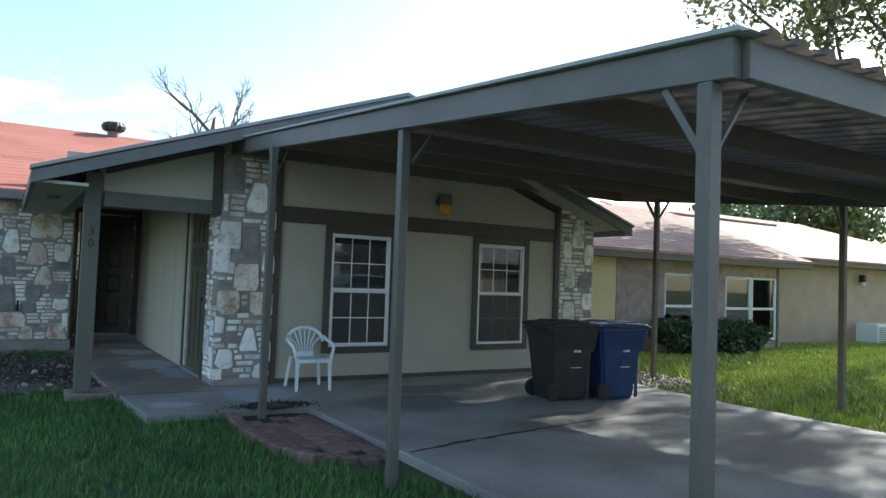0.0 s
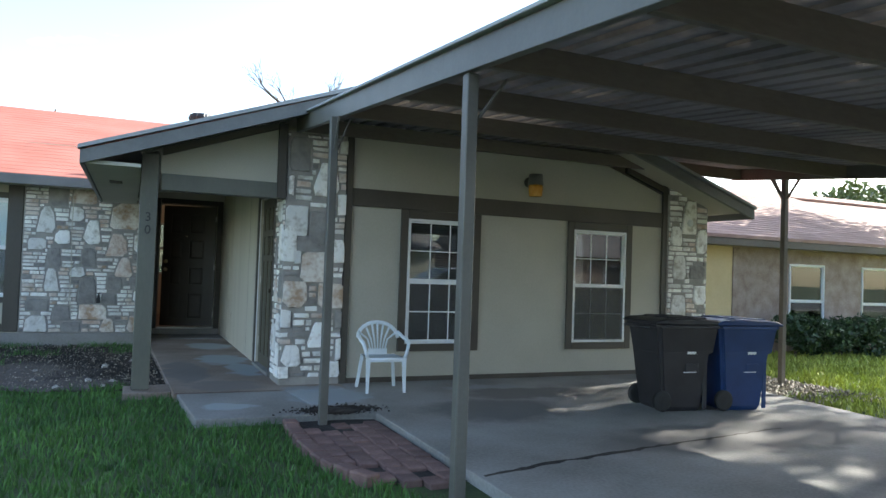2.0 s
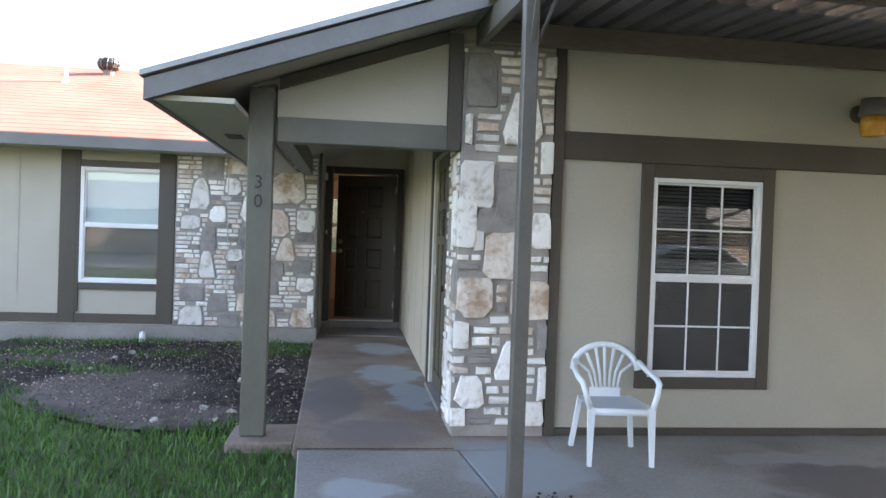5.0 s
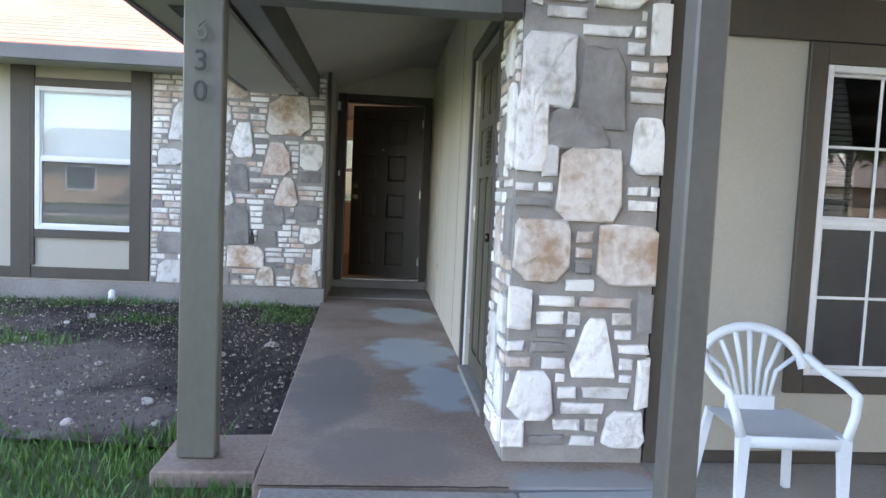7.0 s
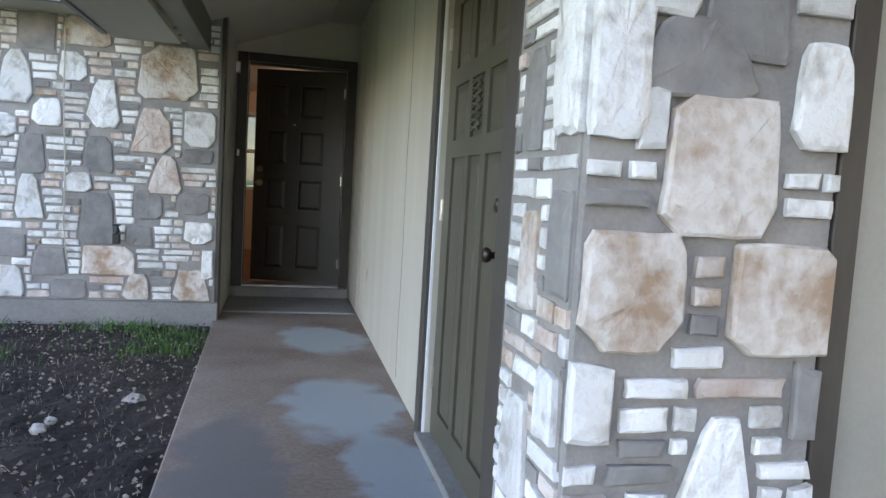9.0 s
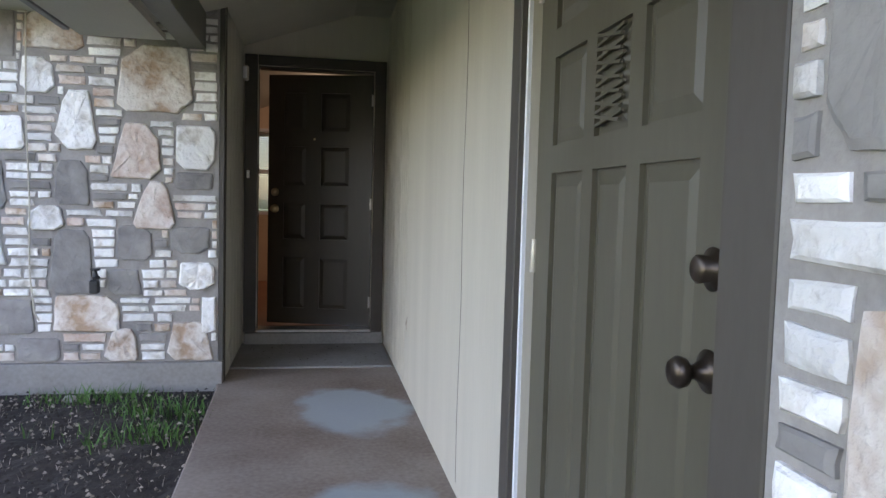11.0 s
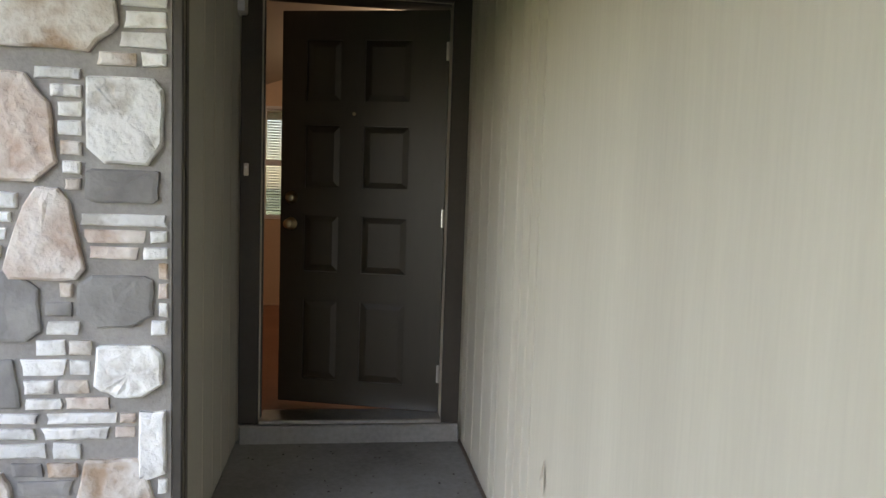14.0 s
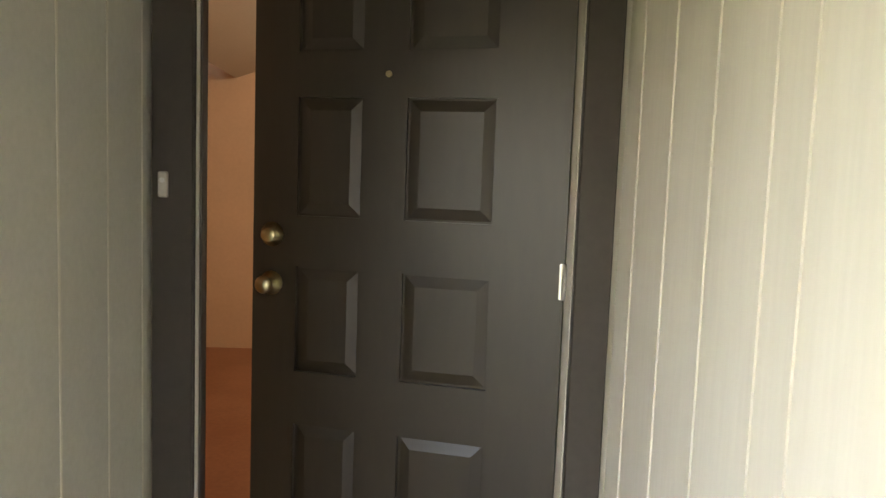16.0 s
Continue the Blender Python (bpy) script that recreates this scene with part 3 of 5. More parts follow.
structure("door_frame", boxes((-0.983, -0.978, 5.462, 5.505, 0.12, 2.17), (-0.978, -0.095, 5.462, 5.60, 2.16, 2.169)), JAMB, "dark door jamb")
structure("threshold", boxes((-0.984, -0.09, 5.42, 5.60, 0.101, 0.122), bevel=0.004), NICKEL, "worn metal threshold")

side = thing("door_2", (0.045, 1.60, 0.04), -90.0, "closed olive-brown six-panel side door with a round knob", "door")
side["kind"] = "structure"
door_leaf(side, 0.965, 1.93, OLIVE, groups=((0.12, 1.20), (1.27, 1.49), (1.56, 1.82)), across=((0.12, 0.33), (0.39, 0.56), (0.62, 0.83)))
knob(side, 0.89, 0.875, BRONZE)
knob(side, 0.89, 1.03, BRONZE, dead=True)
bm = bmesh.new()
for k in range(7):
    bar(bm, (0.41, -0.004, 1.29 + k * 0.028), (0.54, -0.004, 1.31 + k * 0.028), 0.007)
    bar(bm, (0.41, -0.009, 1.31 + k * 0.028), (0.54, -0.009, 1.29 + k * 0.028), 0.007)
part("lattice", bm, OLIVE, side, "small worn lattice grille")
for z in (0.25, 0.98, 1.7):
    hinge(side, 0.0, z)
bm = boxes((-0.008, 0.018, 1.615, 1.70, 0.0, 2.06), (-0.008, 0.018, 0.50, 0.62, 0.0, 2.06), (-0.008, 0.018, 0.62, 1.615, 1.985, 2.06), bevel=0.003)
structure("door_frame", bm, TRIM, "dark brown casing round a side door")
structure("door_frame", boxes((0.008, 0.03, 1.602, 1.613, 0.02, 1.98), bevel=0.002), VINYL, "white weatherstrip")
structure("doorstep", boxes((-0.02, 0.16, 0.62, 1.62, 0.0, 0.035), bevel=0.004), CONCRETE, "concrete sill")

# room behind the front door
for spec in ((-3.0, -2.9, 5.62, 9.0, 0.1, 2.95), (1.0, 1.1, 5.62, 9.0, 0.1, 2.95), (-3.0, -1.40, 9.0, 9.1, 0.1, 2.95), (-0.45, 1.1, 9.0, 9.1, 0.1, 2.95), (-1.40, -0.45, 9.0, 9.1, 0.1, 0.94), (-1.40, -0.45, 9.0, 9.1, 2.02, 2.95), (-3, -1.14, 5.62, 5.64, 0.1, 2.95), (0.162, 1.0, 5.60, 5.64, 0.1, 2.95)):
    structure("wall_inside", boxes(spec), INTERIOR, "warm painted hall wall")
# the blind here is added to dim the bright sky behind the glass
window(7, -1.40, -0.45, 9.0, 0.94, 2.02, grid=False, label="white window in the far wall of a hall", room=False, blind=0.08)
structure("floor_inside", boxes((-3.0, 1.1, 5.58, 9.1, 0.05, 0.1)), INTERIOR_FLOOR, "reddish brown hall floor")
structure("ceiling_inside", boxes((-3.0, 1.1, 5.62, 9.1, 2.95, 3.0)), INTERIOR, "hall ceiling")
hall = new("hall_lamp", bpy.data.lights.new("hall_lamp", "POINT"))
hall.data.energy, hall.data.color, hall.data.shadow_soft_size = 1.8, (1, 0.84, 0.65), 0.12
hall.location = (0.0, 7.6, 2.3)

# ---- carport ----
def deck_z(y):
    return 2.55 + 0.092 * y


bm = bmesh.new()
x = 0.06
prof = []
while x < 6.02:
    prof += [(x, 0), (x + 0.10, 0), (x + 0.115, 0.03), (x + 0.145, 0.03), (x + 0.16, 0)]
    x += 0.17
for y0, y1 in ((-6.46, 0.0),):
    rows = [[bm.verts.new((px, y, deck_z(y) + 0.148 + pz)) for px, pz in prof] for y in (y0, y1)]
    for i in range(len(prof) - 1):
        bm.faces.new((rows[0][i], rows[0][i + 1], rows[1][i + 1], rows[1][i]))
bmesh.ops.solidify(bm, geom=bm.faces[:], thickness=0.002)
carport = thing("carport", (0, 0, 0), 0, "open carport with grey steel posts and corrugated metal roof", "carport")
part("roof_deck", bm, DECK, carport, "corrugated galvanised roof sheet")
for xa, xb in ((0.075, 0.125), (5.93, 5.98)):
    bm = prism([(0.02, deck_z(0.02)), (-6.38, deck_z(-6.38)), (-6.38, deck_z(-6.38) + 0.145), (0.02, deck_z(0.02) + 0.145)], "x", xa, xb, bevel=0.003)
    part("edge_beam", bm, STEEL, carport, "grey painted steel edge beam")
    bm = prism([(0.06, deck_z(0.06) + 0.147), (-6.43, deck_z(-6.43) + 0.147), (-6.43, deck_z(-6.43) + 0.168), (0.06, deck_z(0.06) + 0.168)], "x", xa - 0.035, xb + 0.03, bevel=0.003)
    part("edge_trim", bm, PALE_METAL if xa < 1 else STEEL, carport, "pale metal edge trim")
part("edge_beam", boxes((0.128, 5.98, -6.41, -6.365, deck_z(-6.38), deck_z(-6.38) + 0.14), bevel=0.003), STEEL, carport)
for y in (-0.12, -1.65, -2.9, -4.15, -5.3):
    part("cross_beam", boxes((0.128, 5.928, y - 0.02, y + 0.02, deck_z(y) + 0.0, deck_z(y) + 0.14), bevel=0.003), BEAM, carport, "brown painted cross beam")
for x, y, z0 in ((0.048, -1.58, -0.06), (0.125, -3.95, -0.06), (0.100, -6.27, -0.06), (5.90, -0.87, -0.12), (5.86, -3.55, -0.14), (5.86, -6.3, -0.14)):
    west = x < 1
    w, mat, top = 0.064, STEEL if west else BEAM, deck_z(y)
    part("post", boxes((x - w / 2, x + w / 2, y - w / 2, y + w / 2, z0, top - 0.002), bevel=0.005), mat, carport, "grey square steel post" if west else "dark brown square steel post")
    near_house = west and y > -3
    low, out, wide = (0.27, 0.10, 0.014) if near_house else (0.24, 0.17, 0.03)
    for dy in (-1, 1):
        if y > -3 or (dy > 0 and y < -6):
            part("brace", bar(bmesh.new(), (x, y + dy * w / 2, top - low), (x, y + dy * (w / 2 + out), deck_z(y + dy * (w / 2 + out)) - 0.002), 0.012, wide), mat, carport)
    sx = 1 if west else -1
    part("brace", bar(bmesh.new(), (x + sx * w / 2, y, top - low), (x + sx * (w / 2 + out), y, top - 0.002), wide, 0.012), mat, carport)


# ---- stones ----
STONES = {"w": STONE_W, "t": STONE_T, "p": STONE_P, "g": STONE_G}
rnd = random.Random(4)


def stone_outline(cx, cz, w, h, taper, big=False):
    """An angular, uneven outline with broken edges: narrower at the top where taper is under 1."""
    if big:
        corner = [(-0.5, -0.5), (0.5, -0.5), (0.5, 0.5), (-0.5, 0.5)]
        pts = []
        for k, (x, z) in enumerate(corner):
            cut = rnd.uniform(0.08, 0.27) if rnd.random() < 0.8 else 0.03
            cut2 = cut * rnd.uniform(0.5, 1.5)
            sx, sz = math.copysign(1, x), math.copysign(1, z)
            one, two = (x, z - sz * cut), (x - sx * cut2, z)
            pts += [one, two] if sx * sz > 0 else [two, one]
        ins, wave = 2, 0.016
    else:
        j = lambda: rnd.uniform(0.0, 0.13)
        pts = [(-0.5 + j() * 0.6, -0.5 + j()), (0.5 - j() * 0.6, -0.5 + j()), (0.5 - j() * 0.6, 0.5 - j()), (-0.5 + j() * 0.6, 0.5 - j())]
        ins, wave = 1, 0.03
    lean = rnd.uniform(-0.10, 0.10) if taper < 0.75 else 0
    out = []
    n = len(pts)
    for k in range(n):
        (ax, az), (bx, bz) = pts[k], pts[(k + 1) % n]
        m = ins if math.hypot(bx - ax, bz - az) > 0.3 else 0
        for q in range(m + 1):
            t = q / (m + 1)
            g = wave if q else wave * 0.4
            x, z = ax + (bx - ax) * t + rnd.uniform(-g, g), az + (bz - az) * t + rnd.uniform(-g, g)
            f = taper + (1 - taper) * (0.5 - z)
            out.append((cx + w * (x * f + lean * (z + 0.5)), cz + h * z))
    return out


def stone_mesh(pts, depth):
    """A facing stone in the x-z plane, its back at y 0, with sharp worn edges and a cleft face."""
    bm = bmesh.new()
    n = len(pts)
    mx, mz = sum(p[0] for p in pts) / n, sum(p[1] for p in pts) / n
    half = 0.5 * min(max(p[0] for p in pts) - min(p[0] for p in pts), max(p[1] for p in pts) - min(p[1] for p in pts))
    edge = 1 - min(0.25, 0.007 / half)
    steps = [(1.0, 0.0, 0.0), (1.0, -0.70, 0.10), (edge, -0.96, 0.05)]
    if half > 0.05:
        steps.append((0.62, -1.02, 0.13))
    rings = []
    for f, d, wob in steps:
        rings.append([bm.verts.new((mx + (x - mx) * f, depth * d * (1 + rnd.uniform(-wob, wob)), mz + (z - mz) * f)) for x, z in pts])
    for a_, b_ in zip(rings, rings[1:]):
        for k in range(n):
            bm.faces.new((a_[k], a_[(k + 1) % n], b_[(k + 1) % n], b_[k]))
    mid = bm.verts.new((mx + rnd.uniform(-0.01, 0.01), -depth * rnd.uniform(0.92, 1.12), mz))
    for k in range(n):
        bm.faces.new((rings[-1][k], rings[-1][(k + 1) % n], mid))
    bmesh.ops.recalc_face_normals(bm, faces=bm.faces[:])
    return bm


def rubble(wall, x0, x1, z0, z1, big, plane, depth=0.03, turn=0.0, rows=(0.05, 0.075), gap=0.010, origin_x=0.0, drop=0.0, along=0.0):
    """Large stones where given, and the room between them filled with courses of thin ones."""
    frame_ = pose(0, plane, 0) if not turn else Matrix.Translation((origin_x, 0, 0)) @ Matrix.Rotation(radians(turn), 4, "Z")
    def put(pts, d, kind):
        o = part("stone", stone_mesh(pts, d), STONES[kind], wall)
        o.matrix_basis = frame_
    outs = []
    for cx, cz, w, h, kind, taper in big:
        cx, cz = cx + along, cz - drop
        pts = stone_outline(cx, cz, w + 0.004, h + 0.004, taper, big=w > 0.12)
        pts = [(min(x1 - 0.002, max(x0 + 0.002, x)), min(z1, max(z0, z))) for x, z in pts]
        outs.append(pts)
        put(pts, depth * (rnd.uniform(0.65, 0.85) if kind == "g" else rnd.uniform(0.95, 1.3)), kind)
    z = z0
    while z < z1 - 0.02:
        h = min(rnd.uniform(*rows), z1 - z)
        lo, hi = z, z + h
        blocked = []
        for pts in outs:
            xs = []
            for (ax, az), (bx, bz) in zip(pts, pts[1:] + pts[:1]):
                for zz in (lo + 0.004, (lo + hi) / 2, hi - 0.004):
                    if (az - zz) * (bz - zz) < 0:
                        xs.append(ax + (bx - ax) * (zz - az) / (bz - az))
                if lo < az < hi:
                    xs.append(ax)
            if xs:
                blocked.append((min(xs) - gap, max(xs) + gap))
        free, x = [], x0
        for a_, b_ in sorted(blocked):
            if a_ > x:
                free.append((x, min(a_, x1)))
            x = max(x, b_)
        if x < x1:
            free.append((x, x1))
        for a_, b_ in free:
            x = a_
            while b_ - x > 0.026:
                w = rnd.uniform(0.09, 0.24)
                if b_ - x - w < 0.05:
                    w = b_ - x
                pts = stone_outline(x + w / 2, (lo + hi) / 2, w - gap, h - gap * rnd.uniform(0.9, 1.3), 1.0)
                kind = rnd.choice("wwwwwwwwpptg" if w < 0.2 else "wwwwwwpg")
                put(pts, depth * (0.7 if kind == "g" else rnd.uniform(0.55, 0.95)), kind)
                x += w
        z += h


pillar = bpy.data.objects["wall_pillar"]
rubble(pillar, -0.015, 0.618, 0.07, 2.54, [
    (0.11, 1.66, 0.22, 0.30, "w", 1), (0.34, 1.60, 0.21, 0.33, "g", 0.8), (0.23, 1.43, 0.32, 0.17, "g", 0.5), (0.05, 1.43, 0.13, 0.36, "w", 1),
    (0.31, 1.20, 0.29, 0.30, "t", 0.85), (0.55, 1.37, 0.15, 0.23, "w", 0.75), (0.135, 1.29, 0.07, 0.15, "w", 1), (0.12, 0.92, 0.24, 0.26, "t", 0.95),
    (0.49, 0.91, 0.26, 0.25, "t", 0.95), (0.36, 0.51, 0.21, 0.25, "w", 0.35), (0.10, 0.30, 0.22, 0.21, "w", 0.6), (0.04, 0.67, 0.10, 0.21, "w", 1),
    (0.52, 0.155, 0.20, 0.16, "w", 0.7), (0.585, 0.67, 0.07, 0.20, "g", 1), (0.59, 0.36, 0.055, 0.25, "w", 1), (0.035, 0.12, 0.10, 0.16, "w", 1),
    (0.40, 2.10, 0.30, 0.34, "w", 0.45), (0.12, 2.34, 0.21, 0.34, "g", 0.95), (0.575, 1.85, 0.09, 0.23, "w", 1), (0.58, 2.45, 0.08, 0.15, "w", 1), (0.045, 2.02, 0.05, 0.22, "w", 1),
    (0.57, 2.13, 0.08, 0.10, "t", 1)], 0.012, depth=0.026, rows=(0.056, 0.078), gap=0.015, drop=0.008)
rubble(pillar, -0.48, -0.035, 0.07, 2.54, [
    (-0.11, 1.43, 0.15, 0.36, "w", 1), (-0.24, 1.75, 0.16, 0.2, "w", 1), (-0.30, 0.95, 0.12, 0.26, "t", 0.8), (-0.12, 1.0, 0.13, 0.24, "g", 1), (-0.12, 0.62, 0.12, 0.2, "w", 0.8),
    (-0.33, 0.45, 0.18, 0.28, "w", 0.8), (-0.12, 0.3, 0.12, 0.25, "w", 1), (-0.35, 1.35, 0.14, 0.25, "g", 1), (-0.12, 0.12, 0.12, 0.12, "w", 1), (-0.2, 2.2, 0.2, 0.2, "w", 0.8)], 0, depth=0.024, turn=-90, rows=(0.045, 0.07), origin_x=0.001)
pilaster = bpy.data.objects["wall_pilaster"]
rubble(pilaster, 4.875, 5.515, 0.05, 2.36, [
    (5.2, 2.0, 0.24, 0.42, "w", 0.7), (5.0, 1.75, 0.18, 0.24, "w", 0.8), (5.42, 1.7, 0.17, 0.3, "w", 1), (5.06, 1.35, 0.22, 0.3, "w", 0.7), (5.36, 1.3, 0.24, 0.17, "g", 1),
    (5.40, 1.0, 0.2, 0.24, "w", 0.9), (5.05, 0.85, 0.24, 0.28, "w", 0.8), (5.35, 0.55, 0.24, 0.26, "g", 0.8), (5.05, 0.3, 0.24, 0.26, "w", 0.8)], 0.008, depth=0.02)
stone_wall = bpy.data.objects["wall_stone"]
rubble(stone_wall, -2.795, -1.13, 0.145, 2.39, [
    (-1.52, 1.88, 0.44, 0.39, "t", 0.8), (-2.08, 2.13, 0.33, 0.21, "t", 0.8), (-2.0, 2.33, 0.18, 0.14, "w", 1), (-2.17, 1.87, 0.19, 0.2, "w", 0.8), (-1.97, 1.62, 0.25, 0.34, "w", 0.5),
    (-1.63, 1.45, 0.29, 0.32, "p", 0.6), (-1.99, 1.25, 0.2, 0.26, "g", 0.8), (-1.29, 1.48, 0.22, 0.26, "w", 1), (-2.13, 1.04, 0.21, 0.14, "w", 0.7), (-1.53, 1.13, 0.25, 0.28, "p", 0.4),
    (-2.0, 0.78, 0.25, 0.38, "g", 0.7), (-1.64, 0.9, 0.2, 0.21, "g", 0.9), (-1.28, 0.7, 0.21, 0.16, "w", 0.9), (-1.91, 0.47, 0.37, 0.21, "t", 0.9), (-1.7, 0.66, 0.19, 0.15, "g", 0.8),
    (-1.72, 0.28, 0.2, 0.19, "t", 0.6), (-1.32, 0.3, 0.28, 0.23, "t", 0.6), (-2.18, 0.25, 0.23, 0.14, "g", 1), (-1.26, 2.37, 0.17, 0.17, "g", 1), (-1.3, 1.28, 0.21, 0.1, "g", 1),
    (-1.32, 0.92, 0.22, 0.16, "g", 1), (-1.21, 0.47, 0.08, 0.25, "w", 1), (-2.55, 1.77, 0.25, 0.37, "w", 0.5), (-2.41, 2.1, 0.23, 0.26, "g", 1), (-2.65, 1.42, 0.22, 0.16, "w", 1),
    (-2.34, 1.53, 0.2, 0.19, "w", 0.8), (-2.44, 1.23, 0.2, 0.28, "g", 0.6), (-2.45, 0.92, 0.2, 0.32, "w", 0.5), (-2.61, 0.56, 0.27, 0.16, "g", 1), (-2.31, 0.45, 0.23, 0.20, "g", 0.8),
    (-2.62, 0.30, 0.29, 0.22, "w", 0.8)], LY - 0.019, depth=0.02, rows=(0.045, 0.066), gap=0.009, drop=0.035, along=0.03)

# grooves of the siding: raised lines where paint gathered
bm = bmesh.new()
y = 4.14
rg = random.Random(2)
while y < 5.4:
    box(bm, 0.0165, 0.0203, y, y + 0.007, 0.03, 2.55)
    y += rg.choice((0.10, 0.20, 0.20))
structure("trim", bm, STUCCO, "raised seams of grooved siding", parent=None)
structure("crack", tube(bmesh.new(), [(0.0195, 2.44 + 0.012 * math.sin(k * 1.7), 0.05 + k * 0.25) for k in range(11)], [0.0011] * 11, 4), TRIM, "thin dark crack down a painted wall")
bm = bmesh.new()
for y in (4.62, 4.82, 5.02, 5.22, 5.40):
    box(bm, -1.0945, -1.0925, y, y + 0.006, 0.03, 2.55)
structure("trim", bm, STUCCO, "raised seams of grooved siding")
trim(-1.0925, -1.087, 4.31, 4.345, 0.0, 2.55, mat=TRIM)
# ---- planting bed, pavers, crack ----
def patch_mesh(outline, z, step, amp, seed):
    """Uneven ground inside an outline."""
    bm = bmesh.new()
    vs = [bm.verts.new((x, y, z)) for x, y in outline]
    f = bm.faces.new(vs)
    bmesh.ops.triangulate(bm, faces=[f])
    for _ in range(step):
        bmesh.ops.subdivide_edges(bm, edges=bm.edges[:], cuts=1, use_grid_fill=True)
    for v in bm.verts:
        if not v.is_boundary:
            v.co.z += amp * (noise.noise(v.co * 4 + Vector((seed, 0, 0))) + 0.5 * noise.noise(v.co * 14))
    return bm


structure("ground_bed", patch_mesh([(-1.02, 0.36), (-1.14, 4.24), (-4.6, 4.24), (-4.4, 2.6), (-3.6, 1.6), (-2.9, 0.8), (-2.2, 0.35), (-1.43, 0.25)], -0.045, 5, 0.03, 3), SOIL, "bare dark soil in a planting bed")
structure("ground_bed", patch_mesh([(-0.15, -1.45), (0.5, -1.45), (0.55, -1.9), (0.5, -3.3), (0.0, -3.2), (-0.2, -2.2)], -0.055, 3, 0.008, 5), SOIL, "bare soil between pavers")
soil_heap = thing("soil_heap", (0.22, -1.36, -0.004), -12, "low dark heap of spilt soil by the foot of a post", "soil")
bm = bmesh.new()
bmesh.ops.create_icosphere(bm, subdivisions=3, radius=1)
for v in bm.verts:
    k = 1 + 0.3 * noise.noise(v.co * 2.5) + 0.15 * noise.noise(v.co * 8)
    v.co = Vector((v.co.x * 0.19 * k, v.co.y * 0.10 * k, max(-0.004, v.co.z * 0.03 * k)))
part("mound", bm, SOIL, soil_heap)

rb = random.Random(8)
edging = thing("paver_border", (0, 0, 0), 0, "curved border of weathered red pavers beside a lawn", "paver border")
pts = [(-0.20, -1.5), (-0.23, -1.85), (-0.24, -2.2), (-0.23, -2.55), (-0.18, -2.9), (-0.06, -3.2)]
for (ax, ay), (bx, by) in zip(pts, pts[1:]):
    for k in range(2):
        f0, f1 = k / 2, (k + 1) / 2
        mx, my = ax + (bx - ax) * (f0 + f1) / 2, ay + (by - ay) * (f0 + f1) / 2
        o = part("brick", boxes((-0.055, 0.055, -0.082, 0.082, -0.05, 0.055), bevel=0.01), BRICK, edging)
        o.matrix_basis = pose(mx, my, -0.065 + rb.uniform(0, 0.01), rb.uniform(-3, 3), rb.uniform(-4, 4), math.degrees(math.atan2(by - ay, bx - ax)) - 90 + rb.uniform(-4, 4))
pavers = thing("paver_strip", (0, 0, 0), 0, "sunken strip of dull red pavers beside a driveway", "paver strip")
for i in range(5):
    for j in range(10):
        x, y = -0.10 + i * 0.13, -1.72 - j * 0.165 - (0.08 if i % 2 else 0)
        if x < -0.14 + max(0, -y - 2.7) * 0.35 or (i < 2 and j < 1) or x > 0.46 or rb.random() < 0.08:
            continue
        o = part("brick", boxes((-0.06, 0.06, -0.078, 0.078, -0.04, 0.012), bevel=0.006), BRICK, pavers)
        o.matrix_basis = pose(x, y, -0.045 + rb.uniform(-0.004, 0.006), rb.uniform(-2, 2), rb.uniform(-2, 2), rb.uniform(-3, 3))

bm = bmesh.new()
x, prev = 0.55, None
while x < 3.6:
    y = -3.42 + 0.22 * (x - 0.55) ** 0.8 + rb.uniform(-0.015, 0.015)
    w = rb.uniform(0.01, 0.035) * (1.3 - x / 4)
    cur = (bm.verts.new((x, y - w, 0.0008)), bm.verts.new((x, y + w, 0.0008)))
    if prev:
        bm.faces.new((prev[0], cur[0], cur[1], prev[1]))
    prev = cur
    x += rb.uniform(0.05, 0.1)
structure("crack", bm, SOIL, "dirt-filled crack across a concrete floor")
bm = bmesh.new()
x, prev = -0.98, None
while x < 0.02:
    y = -0.262 + rb.uniform(-0.006, 0.006)
    cur = (bm.verts.new((x, y - 0.007, 0.0008)), bm.verts.new((x, y + 0.007, 0.0008)))
    if prev:
        bm.faces.new((prev[0], cur[0], cur[1], prev[1]))
    prev = cur
    x += 0.06
structure("crack", bm, SOIL, "dark joint between concrete slabs")

# pebbles and wood chips of the bed, and mulch by the driveway
def scatter(name, n, place, size, mat, label, seed):
    r = random.Random(seed)
    vs, fs = [], []
    for _ in range(n):
        x, y, z = place(r)
        s_ = r.uniform(*size)
        b = len(vs)
        for dx, dy, dz in ((1, 0, 0), (-0.5, 0.8, 0), (-0.5, -0.8, 0), (0.1, 0, 0.7), (0, 0, -0.4)):
            vs.append((x + dx * s_ * r.uniform(0.6, 1.2), y + dy * s_ * r.uniform(0.6, 1.2), z + dz * s_))
        fs += [(b, b + 1, b + 3), (b + 1, b + 2, b + 3), (b + 2, b, b + 3), (b + 1, b, b + 4), (b + 2, b + 1, b + 4), (b, b + 2, b + 4)]
    me = bpy.data.meshes.new(name)
    me.from_pydata(vs, [], fs)
    me.materials.append(mat)
    return tagged(new(name, me), label, kind="stuff")


def in_bed(r):
    while True:
        x, y = r.uniform(-4.2, -1.05), r.uniform(0.4, 4.2)
        if y > 0.4 + max(0, -x - 2.2) * 1.0:
            return x, y, -0.03 + r.uniform(0, 0.02)


